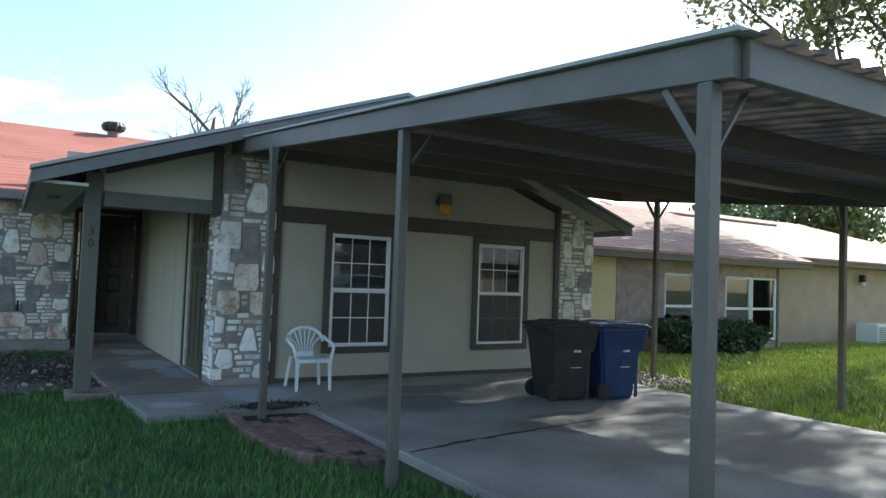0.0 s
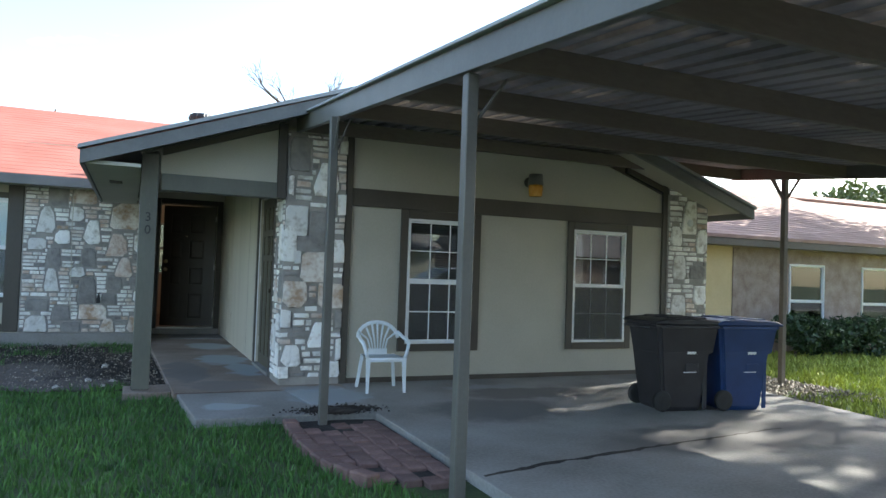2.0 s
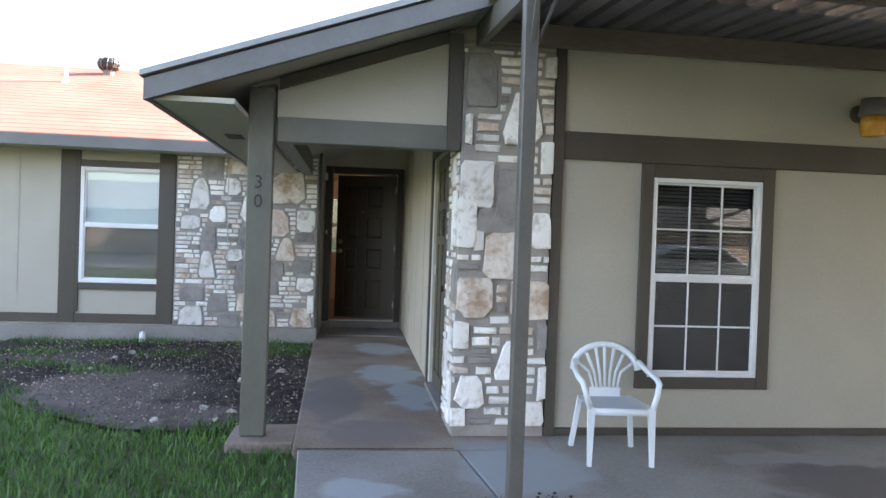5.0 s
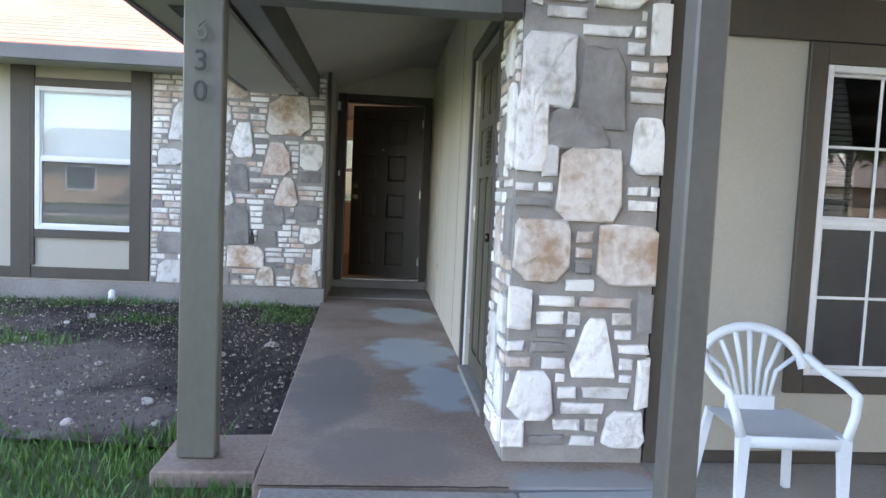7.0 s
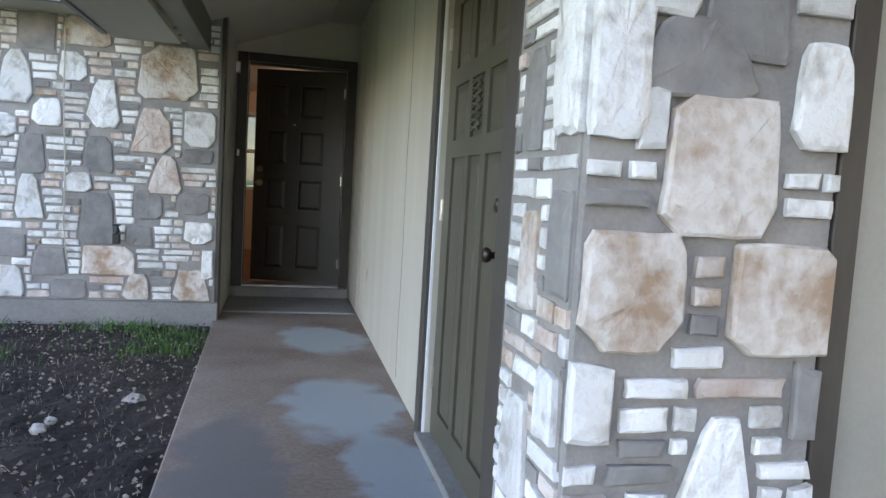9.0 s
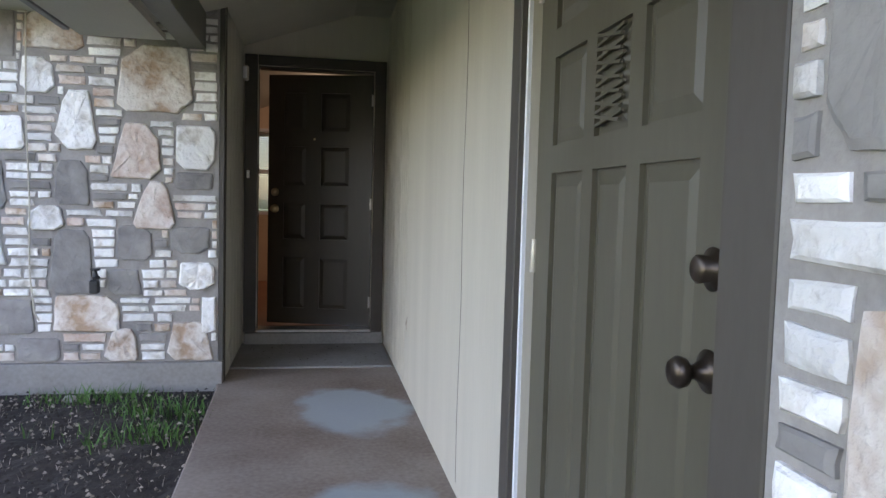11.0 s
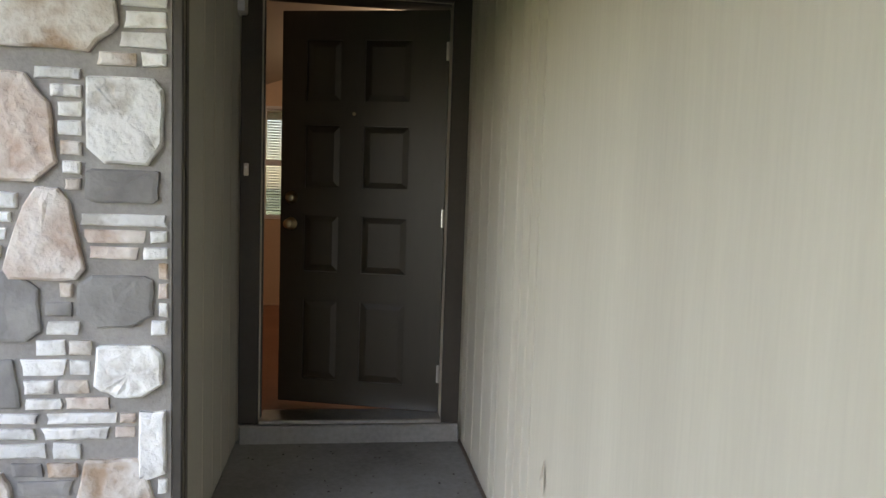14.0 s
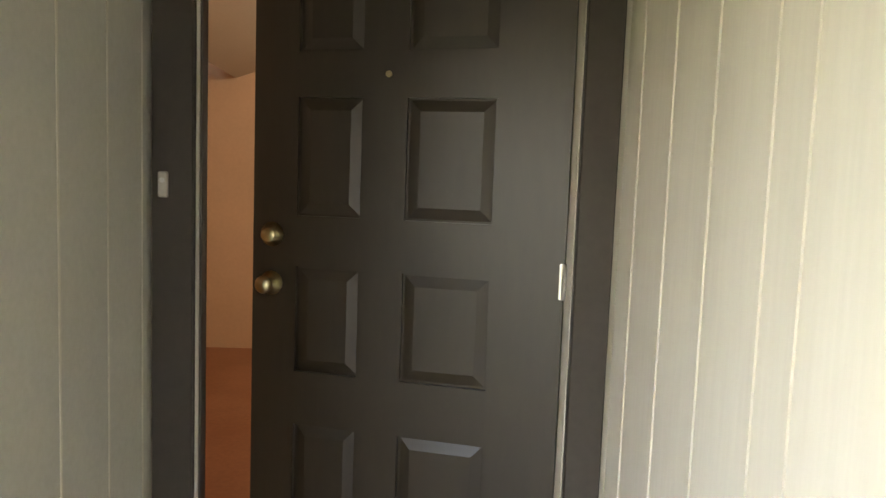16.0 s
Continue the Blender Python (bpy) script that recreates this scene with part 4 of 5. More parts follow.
CHIP = material("wood_chip", (0.16, 0.13, 0.10), (0.42, 0.37, 0.30), 6, 0.9, 0.2, 40, vary=0.5, island=True)
scatter("bed_pebbles", 1900, in_bed, (0.005, 0.018), CHIP, "pebbles and bits of bark on soil", 1)
scatter("bed_crumbs", 5200, in_bed, (0.003, 0.012), SOIL, "crumbs of dark soil", 2)
scatter("mulch", 1500, lambda r: (r.uniform(5.05, 6.3), r.uniform(-2.0, 0.4), -0.05 + r.uniform(0, 0.03)), (0.015, 0.04), CHIP, "bark mulch beside a driveway", 3)
scatter("porch_litter", 60, lambda r: (r.uniform(-1.1, -0.02), r.uniform(4.6, 5.4), 0.014), (0.002, 0.009), BARK, "crumbs of dead leaves", 5)
scatter("spilt_soil", 2600, lambda r: (r.gauss(0.25, 0.14), r.gauss(-1.30, 0.07), 0.001), (0.003, 0.016), SOIL, "spilt dark soil on a concrete floor", 9)
PALE = material("pale_rock", (0.35, 0.32, 0.28), (0.55, 0.52, 0.47), 12, 0.9, 0.5, 40, vary=0.2)
rr = random.Random(12)
for k in range(14):
    x, y, z = in_bed(rr)
    if k < 4:
        x, y = (-1.6, -1.52, -1.75, -2.3)[k], (0.55, 0.75, 0.9, 1.7)[k]
    s_ = rr.uniform(0.02, 0.05)
    rock = thing("rock", (x, y, -0.035), rr.uniform(0, 360), "small pale rock lying on bed soil", "rock", "rocks in the bed")
    bm = bmesh.new()
    bmesh.ops.create_icosphere(bm, subdivisions=2, radius=s_)
    for v in bm.verts:
        v.co *= 1 + 0.35 * noise.noise(v.co * 30 + Vector((k, 0, 0)))
        v.co.z *= 0.7
    part("stone", bm, PALE, rock)


# ---- grass ----
def blades(name, n, place, height, mat, label, seed, wide=0.004):
    r = np.random.RandomState(seed)
    xy = place(r, n)
    n = len(xy)
    h = r.uniform(height[0], height[1], n)
    a_ = r.uniform(0, math.tau, n)
    lean = r.uniform(0.1, 0.7, n) * h
    la = r.uniform(0, math.tau, n)
    w = wide * r.uniform(0.7, 1.4, n)
    base = np.column_stack([xy, np.full(n, -0.07)])
    side = np.column_stack([np.cos(a_) * w, np.sin(a_) * w, np.zeros(n)])
    off = np.column_stack([np.cos(la) * lean, np.sin(la) * lean, h])
    mid = base + off * np.array([0.4, 0.4, 0.6])
    vs = np.stack([base - side, base + side, mid + side * 0.8, mid - side * 0.8, base + off], 1).reshape(-1, 3)
    i = np.arange(n) * 5
    faces = [f for k in i.tolist() for f in ((k, k + 1, k + 2, k + 3), (k + 3, k + 2, k + 4))]
    me = bpy.data.meshes.new(name)
    me.from_pydata(vs.tolist(), [], faces)
    me.materials.append(mat)
    return tagged(new(name, me), label, kind="stuff")


def lawn(r, n):
    x, y = r.uniform(-7.5, 0.5, n), r.uniform(-8.5, 4.2, n)
    keep = (y < 0.34 + np.maximum(0, -x - 2.2) * 1.05 + 0.12 * np.sin(x * 5)) & ~((x > -0.92) & (y > -1.46)) & ~((x > -0.99) & (y > -0.3)) & ~((x > -1.43) & (y > -0.13))
    keep &= (y > -1.4) | (x < np.where(y > -3.25, -0.27 + np.maximum(0, -2.6 - y) * 0.3, 0.02 + np.minimum(0.45, (-3.25 - y) * 0.5)))
    near = np.exp(-((x + 1.5) ** 2 + (y + 2.5) ** 2) / 30)
    keep &= r.uniform(0, 1, n) < 0.25 + near
    keep &= (np.hypot(x + 1.87, y + 7.97) > 0.5)
    return np.column_stack([x, y])[keep]


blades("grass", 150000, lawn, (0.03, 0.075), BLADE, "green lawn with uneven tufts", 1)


def tufts(r, n):
    c = np.array([(-3.4, 3.95), (-2.9, 4.1), (-1.75, 4.1), (-3.6, 2.6), (-1.35, 3.8), (-1.3, 3.4), (-3.0, 2.3), (-2.5, 3.2), (-4.2, 4.0), (-1.5, 0.3), (-3.9, 3.3)])
    k = r.randint(0, len(c), n)
    p = c[k] + r.normal(0, 1, (n, 2)) * np.array([0.2, 0.09])
    return p[(p[:, 1] < 4.2) & (p[:, 0] < -1.08)]


blades("weeds", 2600, tufts, (0.05, 0.12), BLADE, "tufts of grass in bare soil", 3)
blades("dry_grass", 2500, lambda r, n: np.array([in_bed(rr)[:2] for _ in range(n)]), (0.03, 0.07), CHIP, "thin dry stalks on soil", 7, 0.002)


def far_lawn(r, n):
    x, y = r.uniform(5.1, 20, n), r.uniform(-11, 2.9, n)
    keep = (y < np.where(x < 13.5, 2.0, 2.8)) & ~((x < 6.3) & (y > -1.6)) & ((x > 6.8) | (y < 0.2)) & (x > 5.0 + 0.1 * np.sin(3 * y))
    return np.column_stack([x, y])[keep]


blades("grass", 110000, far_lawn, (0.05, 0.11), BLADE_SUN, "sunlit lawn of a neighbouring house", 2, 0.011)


# ---- things by the house ----
def white_chair():
    c = thing("patio_chair", (0.92, -0.42, 0), -4, "white moulded plastic patio chair on a carport floor", "chair")
    c.scale = (0.83, 0.83, 0.83)
    seat = bmesh.new()
    nx, ny = 8, 8
    g = [[seat.verts.new(((-0.21 - 0.03 * j / ny + (0.42 + 0.06 * j / ny) * i / nx) * 1.0, 0.20 - 0.44 * j / ny, 0.40 - 0.025 * math.sin(math.pi * i / nx) * math.sin(math.pi * min(1, j / ny * 0.9)) + 0.01 * (j / ny))) for i in range(nx + 1)] for j in range(ny + 1)]
    for j in range(ny):
        for i in range(nx):
            seat.faces.new((g[j][i], g[j][i + 1], g[j + 1][i + 1], g[j + 1][i]))
    bmesh.ops.solidify(seat, geom=seat.faces[:], thickness=0.012)
    box(seat, -0.235, 0.235, -0.245, -0.225, 0.355, 0.405, bevel=0.006)
    part("seat", seat, PLASTIC, c, smooth=True)
    for sx in (-1, 1):
        bm = bmesh.new()
        prev = None
        for z, y_, w, d in ((0.41, -0.225, 0.05, 0.045), (0.25, -0.235, 0.04, 0.036), (0.0, -0.25, 0.028, 0.028)):
            cur = [bm.verts.new((sx * (0.215 + (0.41 - z) * 0.02) + a_ * w / 2, y_ + b_ * d / 2, z)) for a_, b_ in ((-1, -1), (1, -1), (1, 1), (-1, 1))]
            if prev:
                for k in range(4):
                    bm.faces.new((prev[k], prev[(k + 1) % 4], cur[(k + 1) % 4], cur[k]))
            else:
                bm.faces.new(cur)
            prev = cur
        bm.faces.new(prev[::-1])
        bmesh.ops.recalc_face_normals(bm, faces=bm.faces[:])
        part("leg", bm, PLASTIC, c)
        part("leg", bar(bmesh.new(), (sx * 0.19, 0.19, 0.40), (sx * 0.235, 0.25, 0.0), 0.034, 0.034), PLASTIC, c)
        part("armrest", tube(bmesh.new(), [(sx * 0.225, -0.23, 0.40), (sx * 0.255, -0.225, 0.50), (sx * 0.275, -0.20, 0.575), (sx * 0.285, -0.10, 0.60), (sx * 0.27, 0.06, 0.625), (sx * 0.245, 0.17, 0.67)], [0.022, 0.02, 0.022, 0.022, 0.022, 0.022], 8), PLASTIC, c, smooth=True)
    arch = []
    for k in range(13):
        a_ = math.pi * k / 12
        arch.append((0.25 * math.cos(a_), 0.20 + 0.06 * math.sin(a_), 0.60 + 0.185 * math.sin(a_)))
    part("backrest", tube(bmesh.new(), arch, [0.024] * 13, 8), PLASTIC, c, smooth=True)
    part("back_base", boxes((-0.12, 0.12, 0.185, 0.20, 0.39, 0.47), bevel=0.006), PLASTIC, c)
    for k in range(7):
        f = (k - 3) / 3
        part("slat", tube(bmesh.new(), [(f * 0.09, 0.192, 0.46), (f * 0.125, 0.215, 0.58), (f * 0.215, 0.25 - 0.03 * abs(f), 0.772 - 0.12 * f * f)], [0.010, 0.011, 0.013], 6), PLASTIC, c, smooth=True)
    return c


white_chair()


def wheeled_bin(x, y, turn, mat, label):
    b = thing("wheeled_bin", (x, y, 0), turn, label, "wheeled bin", "wheeled bins by the wall")
    b.scale = (0.88, 0.9, 0.94)
    def sect(z, x0, x1, hy):
        return [(x0, -hy, z), (x1, -hy, z), (x1, hy, z), (x0, hy, z)]
    bm = bmesh.new()
    secs = [sect(0.0, -0.20, 0.235, 0.22), sect(0.035, -0.22, 0.25, 0.235), sect(0.55, -0.285, 0.315, 0.275), sect(0.565, -0.285, 0.365, 0.275), sect(0.80, -0.325, 0.40, 0.30), sect(0.805, -0.345, 0.42, 0.315), sect(0.83, -0.345, 0.42, 0.315)]
    prev = None
    for q in secs:
        cur = [bm.verts.new(p) for p in q]
        if prev:
            for k in range(4):
                bm.faces.new((prev[k], prev[(k + 1) % 4], cur[(k + 1) % 4], cur[k]))
        else:
            bm.faces.new(cur[::-1])
        prev = cur
    bm.faces.new(prev)
    vert = [e_ for e_ in bm.edges if abs(e_.verts[0].co.z - e_.verts[1].co.z) > 0.004]
    bmesh.ops.bevel(bm, geom=vert, offset=0.035, segments=3, affect="EDGES")
    part("body", bm, mat, b)
    lid = bmesh.new()
    prof = [(-0.37, 0.834), (0.445, 0.834), (0.45, 0.85), (0.36, 0.885), (0.0, 0.90), (-0.28, 0.885), (-0.37, 0.86)]
    prism(prof, "y", -0.325, 0.325, lid, bevel=0.012)
    for yy in (-0.2, 0.0, 0.2):
        prism([(-0.2, 0.888), (0.3, 0.884), (0.28, 0.905), (-0.15, 0.909)], "y", yy - 0.03, yy + 0.03, lid, bevel=0.004)
    part("lid", lid, mat, b)
    part("rib", boxes((0.235, 0.285, -0.262, -0.245, 0.02, 0.55), bevel=0.006), mat, b)
    part("handle", bar(bmesh.new(), (-0.39, -0.24, 0.80), (-0.39, 0.24, 0.80), 0.03, sides=10), mat, b, smooth=True)
    for s_ in (-1, 1):
        bm = turned([(0.085, -0.025), (0.10, -0.02), (0.10, 0.02), (0.085, 0.025)], 20)
        bm.transform(Matrix.Translation((-0.225, s_ * 0.235, 0.10)) @ Matrix.Rotation(radians(90), 4, "X"))
        w_ = part("wheel", bm, RUBBER, b, "black plastic wheel")
    rec = boxes((0.02, 0.17, -0.272, -0.262, 0.38, 0.46), bevel=0.002)
    part("moulded_panel", rec, mat, b)
    bm = boxes((-0.005, 0.14, -0.277, -0.270, 0.375, 0.382))
    part("moulded_edge", bm, VINYL, b, "pale scuffed edge")
    bm = bmesh.new()
    for k in range(6):
        box(bm, 0.03 + k * 0.017, 0.042 + k * 0.017, -0.290, -0.280, 0.552 + (k % 2) * 0.004, 0.578)
    part("stamped_mark", bm, VINYL, b, "small white stamped marks")
    return b


wheeled_bin(3.26, -1.88, -8, BLACK_BIN, "black wheeled rubbish bin with a closed lid on concrete")
wheeled_bin(3.89, -1.98, -8, BLUE_BIN, "blue wheeled recycling bin with a closed lid on concrete")

lamp = thing("wall_lamp", (2.82, WY, 2.23), 0, "weathered grey wall lamp with an amber glass jar", "wall lamp")
bm = turned([(0.05, 0), (0.05, 0.012), (0.03, 0.02)], 16)
bm.transform(Matrix.Translation((0, 0, 0.03)) @ Matrix.Rotation(radians(90), 4, "X"))
bar(bm, (0, -0.02, 0.03), (0, -0.10, 0.04), 0.03, sides=8)
part("bracket", bm, STEEL, lamp)
part("cap", turned([(0.03, 0.10), (0.065, 0.095), (0.07, 0.04), (0.075, 0.0), (0.07, -0.005)][::-1], 18, at=(0, -0.13, 0)), STEEL, lamp, smooth=True)
lamp.scale = (1.22, 1.22, 1.22)
part("shade", turned([(0.045, -0.115), (0.06, -0.11), (0.068, -0.05), (0.066, -0.008)], 18, at=(0, -0.13, 0)), AMBER, lamp, "amber glass jar", smooth=True)

small = thing("wall_light", (-1.085, 5.455, 2.10), 0, "small white box fixture beside a door frame", "wall fixture")
part("box_body", boxes((-0.03, 0.03, -0.07, 0, -0.055, 0.055), bevel=0.008), STUCCO, small)
part("face", boxes((-0.022, 0.022, -0.078, -0.0705, -0.045, 0.045), bevel=0.004), VINYL, small)
bell = thing("doorbell", (-1.055, 5.43, 1.335), 0, "small grey doorbell on a dark casing", "doorbell")
part("plate", boxes((-0.011, 0.011, -0.012, 0, -0.03, 0.03), bevel=0.003), NICKEL, bell)
part("button", turned([(0.006, 0.0), (0.006, 0.004)], 10, at=(0, 0, 0)), VINYL, bell).matrix_basis = pose(0, -0.0118, 0.01, 90)

tap = thing("garden_tap", (-1.81, LY - 0.045, 0.655), 0, "old black garden tap on a stone wall", "tap")
part("pipe", bar(bmesh.new(), (0, 0, 0), (0, -0.07, -0.005), 0.022, sides=10), BLACK, tap)
part("valve", turned([(0.014, 0.0), (0.02, 0.01), (0.014, 0.03), (0.008, 0.05)], 10, at=(0, -0.06, 0)), BLACK, tap)
part("wheel", turned([(0.026, 0.048), (0.028, 0.054), (0.026, 0.06)], 12, at=(0, -0.06, 0)), BLACK, tap)
part("spout", boxes((-0.025, 0.025, -0.10, -0.05, -0.085, -0.008), bevel=0.006), BLACK, tap)

cable = thing("cable", (0, 0, 0), 0, "thin pale cable running down a stone wall", "cable")
part("wire", tube(bmesh.new(), [(-2.19, LY - 0.052, 2.2), (-2.195, LY - 0.055, 1.6), (-2.18, LY - 0.054, 1.1), (-2.185, LY - 0.055, 0.7), (-2.16, LY - 0.058, 0.45), (-2.13, LY - 0.07, 0.40)], [0.005] * 6, 6), STUCCO, cable)
cap = thing("pipe_cap", (-3.10, 4.12, -0.04), 0, "white plastic pipe cap in bed soil", "pipe cap")
part("cap_body", turned([(0.04, 0.0), (0.04, 0.05), (0.032, 0.06), (0.036, 0.075), (0.03, 0.11), (0.012, 0.125)], 16), VINYL, cap, smooth=True)
leaf = thing("dead_leaf", (0.013, 3.95, 0.42), 0, "small curled brown leaf caught on siding", "leaf")
bm = bmesh.new()
q = [bm.verts.new(p) for p in ((0, 0, -0.055), (-0.004, -0.014, -0.01), (-0.012, 0, 0.0), (0, 0.012, 0.01), (0, 0.0, 0.06))]
for t_ in ((0, 1, 2), (0, 2, 3), (4, 2, 1), (4, 3, 2)):
    bm.faces.new([q[k] for k in t_])
part("blade", bm, CHIP, leaf)


def letters(text, size, depth, mat, parent, m, name="digit"):
    cu = bpy.data.curves.new("lettering", "FONT")
    cu.body, cu.size, cu.extrude, cu.align_x = text, size, depth, "CENTER"
    tmp = new("lettering", cu)
    bpy.context.view_layer.update()
    me = bpy.data.meshes.new_from_object(tmp)
    bpy.data.objects.remove(tmp)
    me.materials.append(mat)
    ob = new(name, me)
    ob.parent, ob.matrix_basis = parent, m
    return ob


for ch, z in (("6", 1.685), ("3", 1.565), ("0", 1.447)):
    letters(ch, 0.115, 0.004, POSTS if ch == "6" else BLACK, porch_post, pose(0.0, -0.081, z, 90), "house_number")


bm = bmesh.new()
vent = thing("soffit_vent", (-1.58, 0.9, 1.998), 0, "dark slatted vent in a soffit", "vent")
part("louvre", boxes(*[(-0.06, 0.06, -0.12 + k * 0.03, -0.105 + k * 0.03, -0.006, 0.0) for k in range(8)]), TRIM, vent)


def roof_vent(x, y, z, s_, label):
    v = thing("roof_vent", (x, y, z), 20, label, "roof vent")
    part("pipe", turned([(0.10 * s_, -0.25), (0.10 * s_, 0.08)], 14), STEEL, v)
    prof = [(0.11 * s_, 0.06), (0.17 * s_, 0.10), (0.19 * s_, 0.17), (0.16 * s_, 0.24), (0.08 * s_, 0.27)]
    part("turbine", turned(prof, 14), BLACK, v)
    for k in range(10):
        a_ = k * math.tau / 10
        part("fin", tube(bmesh.new(), [(r_ * 1.04 * math.cos(a_ + z_), r_ * 1.04 * math.sin(a_ + z_), z_) for r_, z_ in prof], [0.008] * 5, 4), STEEL, v)


roof_vent(-4.79, 7.83, 3.82, 0.9, "dark turbine vent on a red shingle roof")
roof_vent(-0.22, 8.3, 4.02, 1.2, "dark turbine vent on a roof ridge")
vp = thing("vent_pipe", (-5.12, 6.97, 3.45), 0, "thin pale vent pipe with flashing on shingles", "vent pipe")
part("pipe", turned([(0.03, -0.1), (0.03, 0.72)], 10), VINYL, vp)
part("flashing", turned([(0.10, -0.05), (0.08, 0.02), (0.03, 0.08)], 12), VINYL, vp)

# ---- neighbouring house ----
NY, NG = 2.2, -0.15
nb = thing("neighbour_house", (0, 0, 0), 0, "low brick and tan house with a brown shingle roof", "house")
for spec in ((8.25, 9.60, NY, NY + 0.2, NG, 1.85), (9.60, 10.55, NY, NY + 0.2, NG, 0.2), (9.60, 10.55, NY, NY + 0.2, 1.56, 1.85), (10.55, 11.55, NY, NY + 0.2, NG, 1.85),
           (11.55, 13.42, NY, NY + 0.2, NG, 0.14), (11.55, 13.42, NY, NY + 0.2, 1.56, 1.85), (13.42, 13.6, NY, NY + 0.2, NG, 1.85), (13.4, 13.6, NY + 0.2, 3.2, NG, 1.85)):
    part("wall", boxes(spec), NB_BRICK, nb, "weathered brick wall")
part("wall", boxes((13.6, 26, 3.0, 3.2, NG, 2.1)), NB_TAN, nb, "tan siding wall")
part("wall", boxes((7.3, 8.248, NY + 0.02, NY + 0.2, NG, 1.82), (7.3, 7.4, NY + 0.2, 9, NG, 1.82)), YELLOW, nb, "yellow siding wall")
part("eave_board", boxes((6.9, 14.15, 1.76, 1.80, 1.80, 1.93), (14.0, 26.5, 2.50, 2.54, 1.98, 2.12), bevel=0.01), BEAM, nb, "brown eave board")
bm = prism([(1.74, 1.93), (6.2, 3.42), (6.2, 3.47), (1.74, 1.98)], "x", 6.8, 14.2)
prism([(6.2, 3.42), (10.6, 1.93), (10.6, 1.98), (6.2, 3.47)], "x", 6.8, 19.5, bm)
part("roof", bm, SHINGLE_N, nb, "sunlit brown shingle roof")
bm = prism([(2.46, 2.10), (7.2, 3.68), (7.2, 3.73), (2.46, 2.15)], "x", 12.5, 22.5)
vs = [bm.verts.new(p) for p in ((22.5, 2.46, 2.12), (26.6, 2.46, 2.12), (22.5, 7.2, 3.71))]
bm.faces.new(vs)
vs = [bm.verts.new(p) for p in ((26.6, 2.46, 2.12), (26.6, 9.5, 2.12), (22.5, 7.2, 3.71))]
bm.faces.new(vs)
part("roof", bm, SHINGLE_N, nb, "brown hipped shingle roof")
# courses of the roof, as thin steps
for k in range(26):
    f = k / 26
    y0, z0 = 1.74 + 4.46 * f, 1.98 + 1.49 * f
    part("shingle_course", boxes((6.8, 14.2, y0, y0 + 0.02, z0 + 0.001, z0 + 0.006)), SHINGLE_N, nb)
for k in range(24):
    f = k / 24
    y0, z0 = 3.8 + 4.6 * f, 2.31 + 1.72 * f
    structure("shingle_course", boxes((-13, -1.40 if y0 < 5.8 else 0.9, y0, y0 + 0.006, z0 + 0.001, z0 + 0.0025)), SHINGLE)
bm = boxes((13.42, 13.50, NY - 0.02, NY - 0.002, NG, 1.84), bevel=0.003)
part("trim", bm, TRIM, nb)
part("soffit", boxes((7.3, 14.0, 1.80, 2.2, 1.81, 1.84), (13.6, 26, 2.54, 3.0, 2.0, 2.03)), NB_TAN, nb)
window(4, 9.62, 10.53, NY, 0.2, 1.56, grid=False, label="white-framed window with a drawn green blind in brick", blind=0.7)
window(5, 11.57, 12.46, NY, 0.14, 1.56, grid=False, label="white-framed window of a neighbouring house", blind=0.6)
window(6, 12.50, 13.40, NY, 0.14, 1.56, grid=False, label="white-framed window of a neighbouring house", blind=0.6)
nl = thing("wall_lamp", (18.5, 2.99, 1.62), 0, "small dark lamp on tan siding", "wall lamp")
part("cap", boxes((-0.07, 0.07, -0.16, 0, 0.0, 0.2), bevel=0.02), BLACK, nl)
part("shade", boxes((-0.05, 0.05, -0.14, -0.02, -0.1, -0.002), bevel=0.02), VINYL, nl)


def leaf_cloud(name, blobs, n, size, mat, label="", parent=None, seed=1, kind=""):
    """Many small leaves in uneven clumps."""
    r = np.random.RandomState(seed)
    cs = np.array([b[:3] for b in blobs])
    rs = np.array([b[3] for b in blobs])
    k = r.choice(len(blobs), n, p=rs ** 2 / (rs ** 2).sum())
    d = r.normal(0, 1, (n, 3))
    d /= np.linalg.norm(d, axis=1)[:, None]
    p = cs[k] + d * (rs[k] * r.uniform(0.25, 1, n) ** 0.5)[:, None] * np.array([1, 1, 0.8])
    a_ = r.normal(0, 1, (n, 3))
    a_ /= np.linalg.norm(a_, axis=1)[:, None]
    b_ = np.cross(a_, r.normal(0, 1, (n, 3)))
    b_ /= np.linalg.norm(b_, axis=1)[:, None]
    s_ = size * r.uniform(0.6, 1.3, n)[:, None]
    vs = np.stack([p - a_ * s_, p + b_ * s_ * 0.45, p + a_ * s_, p - b_ * s_ * 0.45], 1).reshape(-1, 3)
    me = bpy.data.meshes.new(name)
    me.from_pydata(vs.tolist(), [], [(i, i + 1, i + 2, i + 3) for i in range(0, n * 4, 4)])
    me.materials.append(mat)
    ob = new(name, me)
    ob.parent = parent
    return tagged(ob, label, kind=kind)


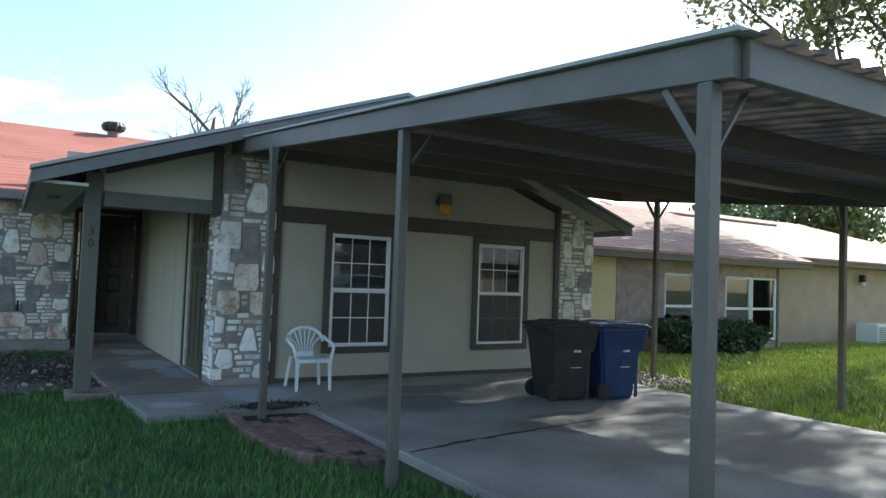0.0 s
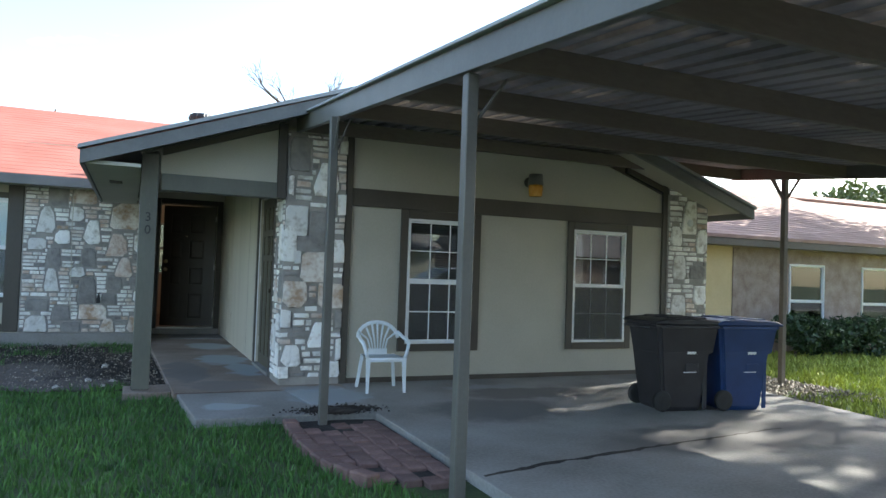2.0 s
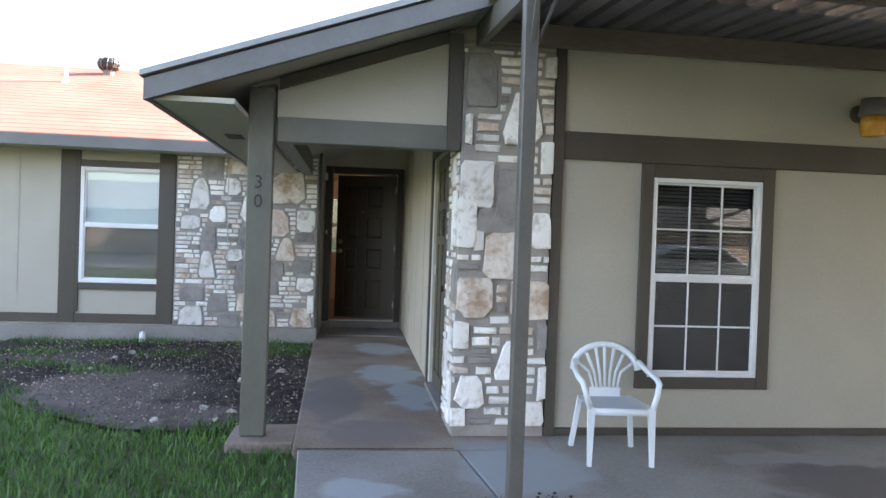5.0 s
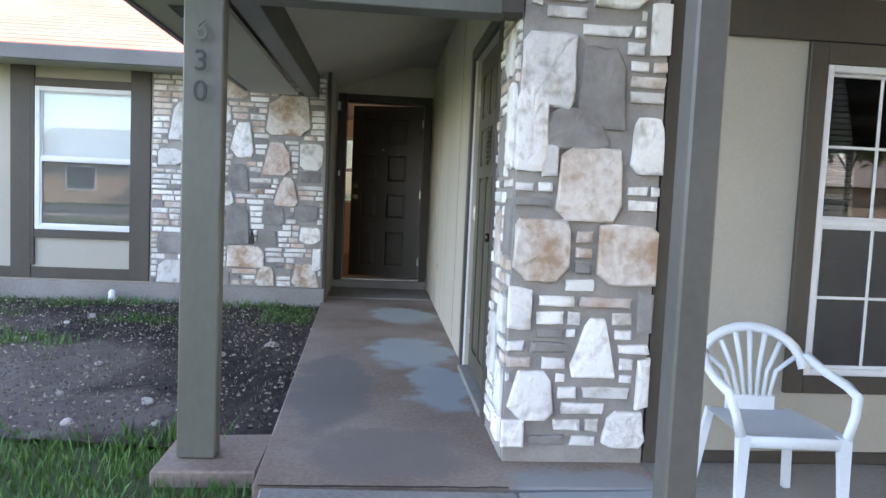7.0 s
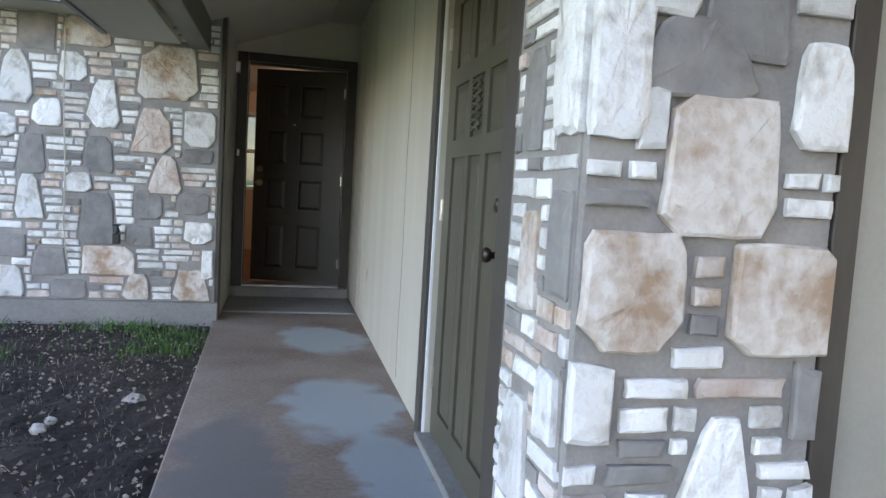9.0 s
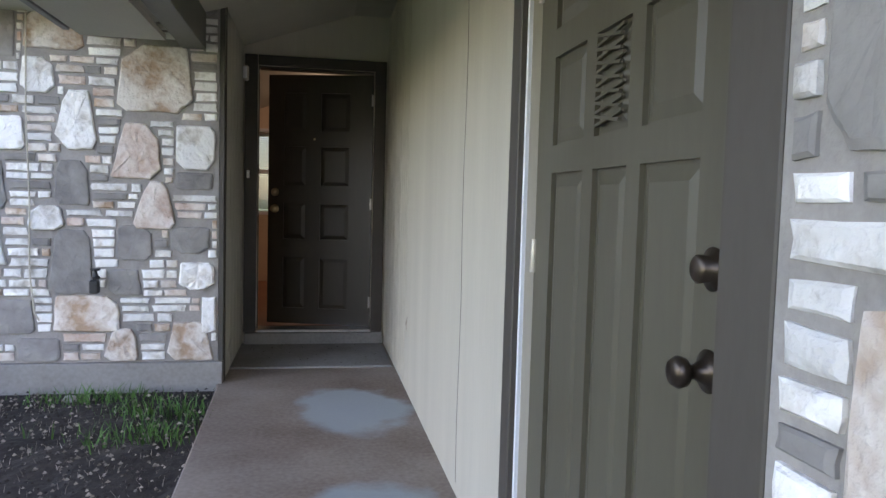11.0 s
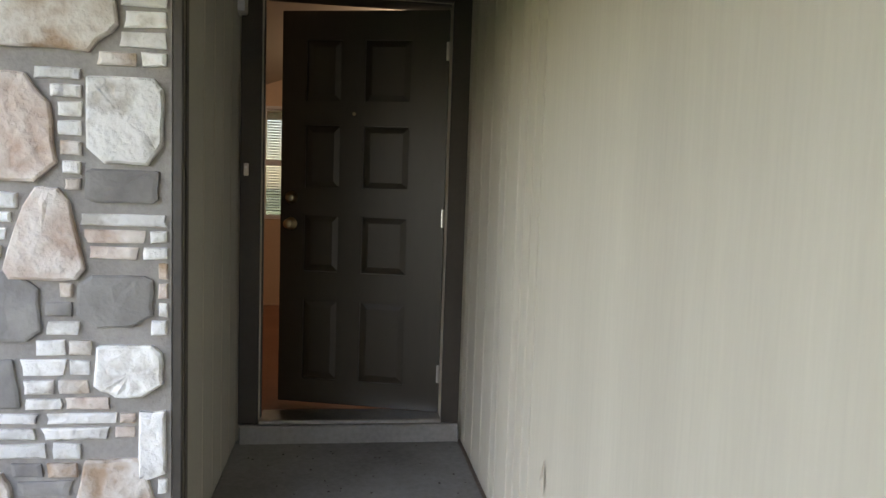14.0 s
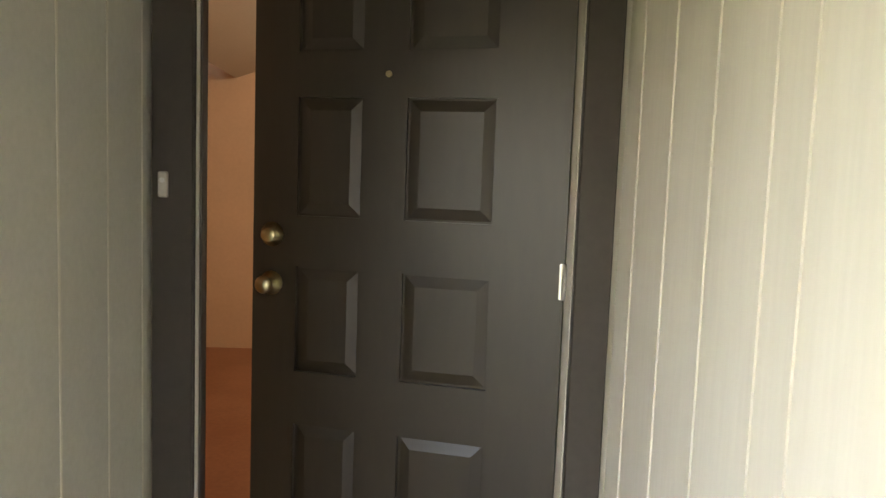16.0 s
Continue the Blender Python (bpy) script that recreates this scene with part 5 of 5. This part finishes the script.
for k, (x, y, s_) in enumerate(((8.95, 1.5, 0.42), (9.5, 1.55, 0.45), (10.05, 1.5, 0.42), (10.6, 1.55, 0.40), (11.4, 1.5, 0.35))):
    b = thing("bush", (x, y, -0.1), 0, "dark green clipped bush under a window", "bush", "bushes by the brick wall")
    rk = random.Random(k)
    part("stem", tube(bmesh.new(), [(0, 0, -0.05), (0.02, 0, 0.2), (0, 0.03, 0.45)], [0.03, 0.025, 0.01], 6), BARK, b)
    leaf_cloud("foliage", [(rk.uniform(-s_, s_) * 0.6, rk.uniform(-0.2, 0.2), rk.uniform(0.2, 0.6), s_ * rk.uniform(0.5, 0.8)) for _ in range(7)], 2600, 0.045, BUSH, parent=b, seed=k)


def tree(x, y, h, r_, n, leaf_size, seed, label, mat=LEAF, bare=False, twig=5, crown_z=0.62, trunk=0.22, z0=-0.1, squash=1.0, clump=(0.16, 0.30)):
    rt = random.Random(seed)
    t_ = thing("tree", (x, y, z0), 0, label, "tree")
    fork = h * (crown_z - 0.28)
    part("trunk", tube(bmesh.new(), [(0, 0, -0.2), (0.05, 0, fork * 0.5), (0, 0.08, fork), (0.1, 0.05, h * 0.7)], [trunk * 1.25, trunk, trunk * 0.85, trunk * 0.3], 10), BARK, t_, smooth=True)
    bm, tips = bmesh.new(), []

    def limb(p, d, length, rad, level):
        q1 = p + d * length * 0.5 + Vector((rt.uniform(-1, 1), rt.uniform(-1, 1), rt.uniform(-0.5, 1))) * length * 0.08
        q2 = p + d * length
        tube(bm, [p, q1, q2], [rad, rad * 0.75, rad * 0.45], 5 if level < 2 else 3)
        tips.append(q2)
        if level < (4 if bare else 2):
            for _ in range(3):
                nd = (d + Vector((rt.uniform(-1, 1), rt.uniform(-1, 1), rt.uniform(-0.4, 0.8))) * 0.8).normalized()
                limb(p + (q2 - p) * rt.uniform(0.5, 1.0), nd, length * 0.62, rad * 0.5, level + 1)

    for k in range(twig):
        a_ = k * math.tau / twig + rt.uniform(-0.3, 0.3)
        limb(Vector((0.02, 0.06, fork * rt.uniform(0.8, 1.1))), Vector((math.cos(a_), math.sin(a_), rt.uniform(0.5, 1.3))).normalized(), r_ * 0.75, trunk * 0.5, 0)
    part("limb", bm, BARK, t_)
    if not bare:
        blobs = [(q.x, q.y, q.z * squash, r_ * rt.uniform(*clump)) for q in tips]
        leaf_cloud("crown", blobs, n, leaf_size, mat, parent=t_, seed=seed)
    return t_


tree(15.8, 0.2, 11.5, 5.4, 26000, 0.10, 5, "large leafy oak tree over a neighbouring lawn", crown_z=0.62, clump=(0.13, 0.24))
# out of view; added to throw dappled shade on the front of the driveway
tree(15.5, -7.6, 9.5, 4.6, 36000, 0.085, 9, "unseen leafy tree added to shade a driveway", crown_z=0.6, clump=(0.13, 0.25))
tree(30.5, 13.0, 8.0, 4.5, 16000, 0.16, 7, "green tree beyond a brown roof", crown_z=0.5)
tree(4.6, 20.5, 10.6, 2.3, 0, 0.1, 11, "bare leafless tree behind a roof", bare=True, twig=6, trunk=0.16, crown_z=0.88)
tree(-3.7, 16.0, 8.0, 2.0, 0, 0.1, 14, "bare leafless tree behind a red roof", bare=True, twig=5, trunk=0.09)

# ---- street and houses opposite ----
structure("pavement", boxes((-60, 60, -13.9, -12.6, -0.1, -0.045)), CONCRETE, "concrete footpath along a street")
structure("pavement", boxes((0.45, 5.0, -12.58, -9.01, -0.1, -0.01)), CONCRETE, "concrete drive apron")
structure("kerb", boxes((-60, 60, -14.2, -13.92, -0.3, -0.05), bevel=0.02), CONCRETE, "concrete kerb")
structure("road", boxes((-60, 60, -22.5, -14.2, -0.3, -0.066)), ASPHALT, "asphalt street")


def plain_house(x, y, w, d, ze, label, wall_mat, roof_mat):
    h = thing("house", (x, y, -0.1), 0, label, "house", "houses across the street")
    part("wall", boxes((-w / 2, w / 2, -d, 0, 0, ze)), wall_mat, h)
    bm = prism([(-d - 0.4, ze - 0.02), (0.5, ze - 0.02), (-d / 2, ze + d * 0.2)], "x", -w / 2 - 0.4, w / 2 + 0.4)
    part("roof", bm, roof_mat, h)
    for wx in (-w * 0.3, 0.1 * w):
        wn_ = part("window", boxes((wx - 0.8, wx + 0.8, 0.002, 0.05, 0.7, 2.0), bevel=0.01), VINYL, h)
        part("pane", boxes((wx - 0.72, wx + 0.72, 0.052, 0.06, 0.78, 1.92)), UNLIT_ROOM, wn_)
    part("garage_door", boxes((w * 0.22, w * 0.22 + 2.6, 0.002, 0.05, 0.0, 2.15), bevel=0.01), VINYL, h)


plain_house(-12, -28, 15, 9, 2.5, "low cream house with a brown roof across a street", NB_TAN, ROOF_GREY)
plain_house(6, -29, 16, 9, 2.5, "low tan house with a brown roof across a street", PANEL, ROOF_GREY)
plain_house(24, -28, 14, 9, 2.5, "low brick house with a brown roof across a street", NB_BRICK, ROOF_GREY)
tree(-4.0, -25.5, 8.0, 3.6, 9000, 0.2, 21, "leafy tree in a yard across a street", crown_z=0.6)
tree(14.5, -25.0, 9.0, 4.0, 9000, 0.2, 22, "leafy tree in a yard across a street", crown_z=0.6)


def car(x, y, turn, label):
    c = thing("car", (x, y, -0.066), turn, label, "car")
    prof = [(-2.2, 0.35), (2.2, 0.35), (2.25, 0.6), (2.1, 0.82), (1.1, 0.95), (0.5, 1.38), (-1.0, 1.42), (-1.8, 1.0), (-2.2, 0.92)]
    part("body", prism(prof, "y", -0.85, 0.85, bevel=0.06), SILVER, c, smooth=False)
    part("windscreen", prism([(1.08, 0.99), (0.52, 1.36), (0.55, 1.38), (1.12, 1.0)], "y", -0.7, 0.7), BLACK, c)
    for sy in (-1, 1):
        part("side_window", prism([(0.95, 0.98), (0.45, 1.33), (-0.95, 1.36), (-1.5, 1.02)], "y", sy * 0.851, sy * 0.857), BLACK, c)
        for wx in (-1.35, 1.4):
            bm = turned([(0.30, -0.1), (0.33, -0.08), (0.33, 0.08), (0.30, 0.1)], 20)
            bm.transform(Matrix.Translation((wx, sy * 0.80, 0.33)) @ Matrix.Rotation(radians(90), 4, "X"))
            part("wheel", bm, RUBBER, c)


SILVER = material("silver_car_paint", (0.45, 0.46, 0.48), (0.5, 0.51, 0.53), 2, 0.25, 0.01, 60, metal=0.6)
car(9.5, -15.4, 4, "silver parked car on a street")

ac = thing("air_conditioner", (18.2, 2.45, -0.12), 0, "small pale air conditioning unit on grass beside a tan wall", "air conditioner")
part("casing", boxes((-0.35, 0.35, -0.3, 0.3, 0.0, 0.62), bevel=0.03), PALE_BLUE, ac)
for k in range(8):
    part("louvre", boxes((-0.3, 0.3, -0.315, -0.302, 0.08 + k * 0.06, 0.11 + k * 0.06)), STEEL, ac)
badge = thing("round_fixture", (5.19, -0.03, 1.93), 0, "small white round plate on a stone pilaster", "wall fixture")
bm = turned([(0.045, 0), (0.047, 0.012), (0.03, 0.02)], 18)
bm.transform(Matrix.Rotation(radians(90), 4, "X"))
part("disc", bm, VINYL, badge)
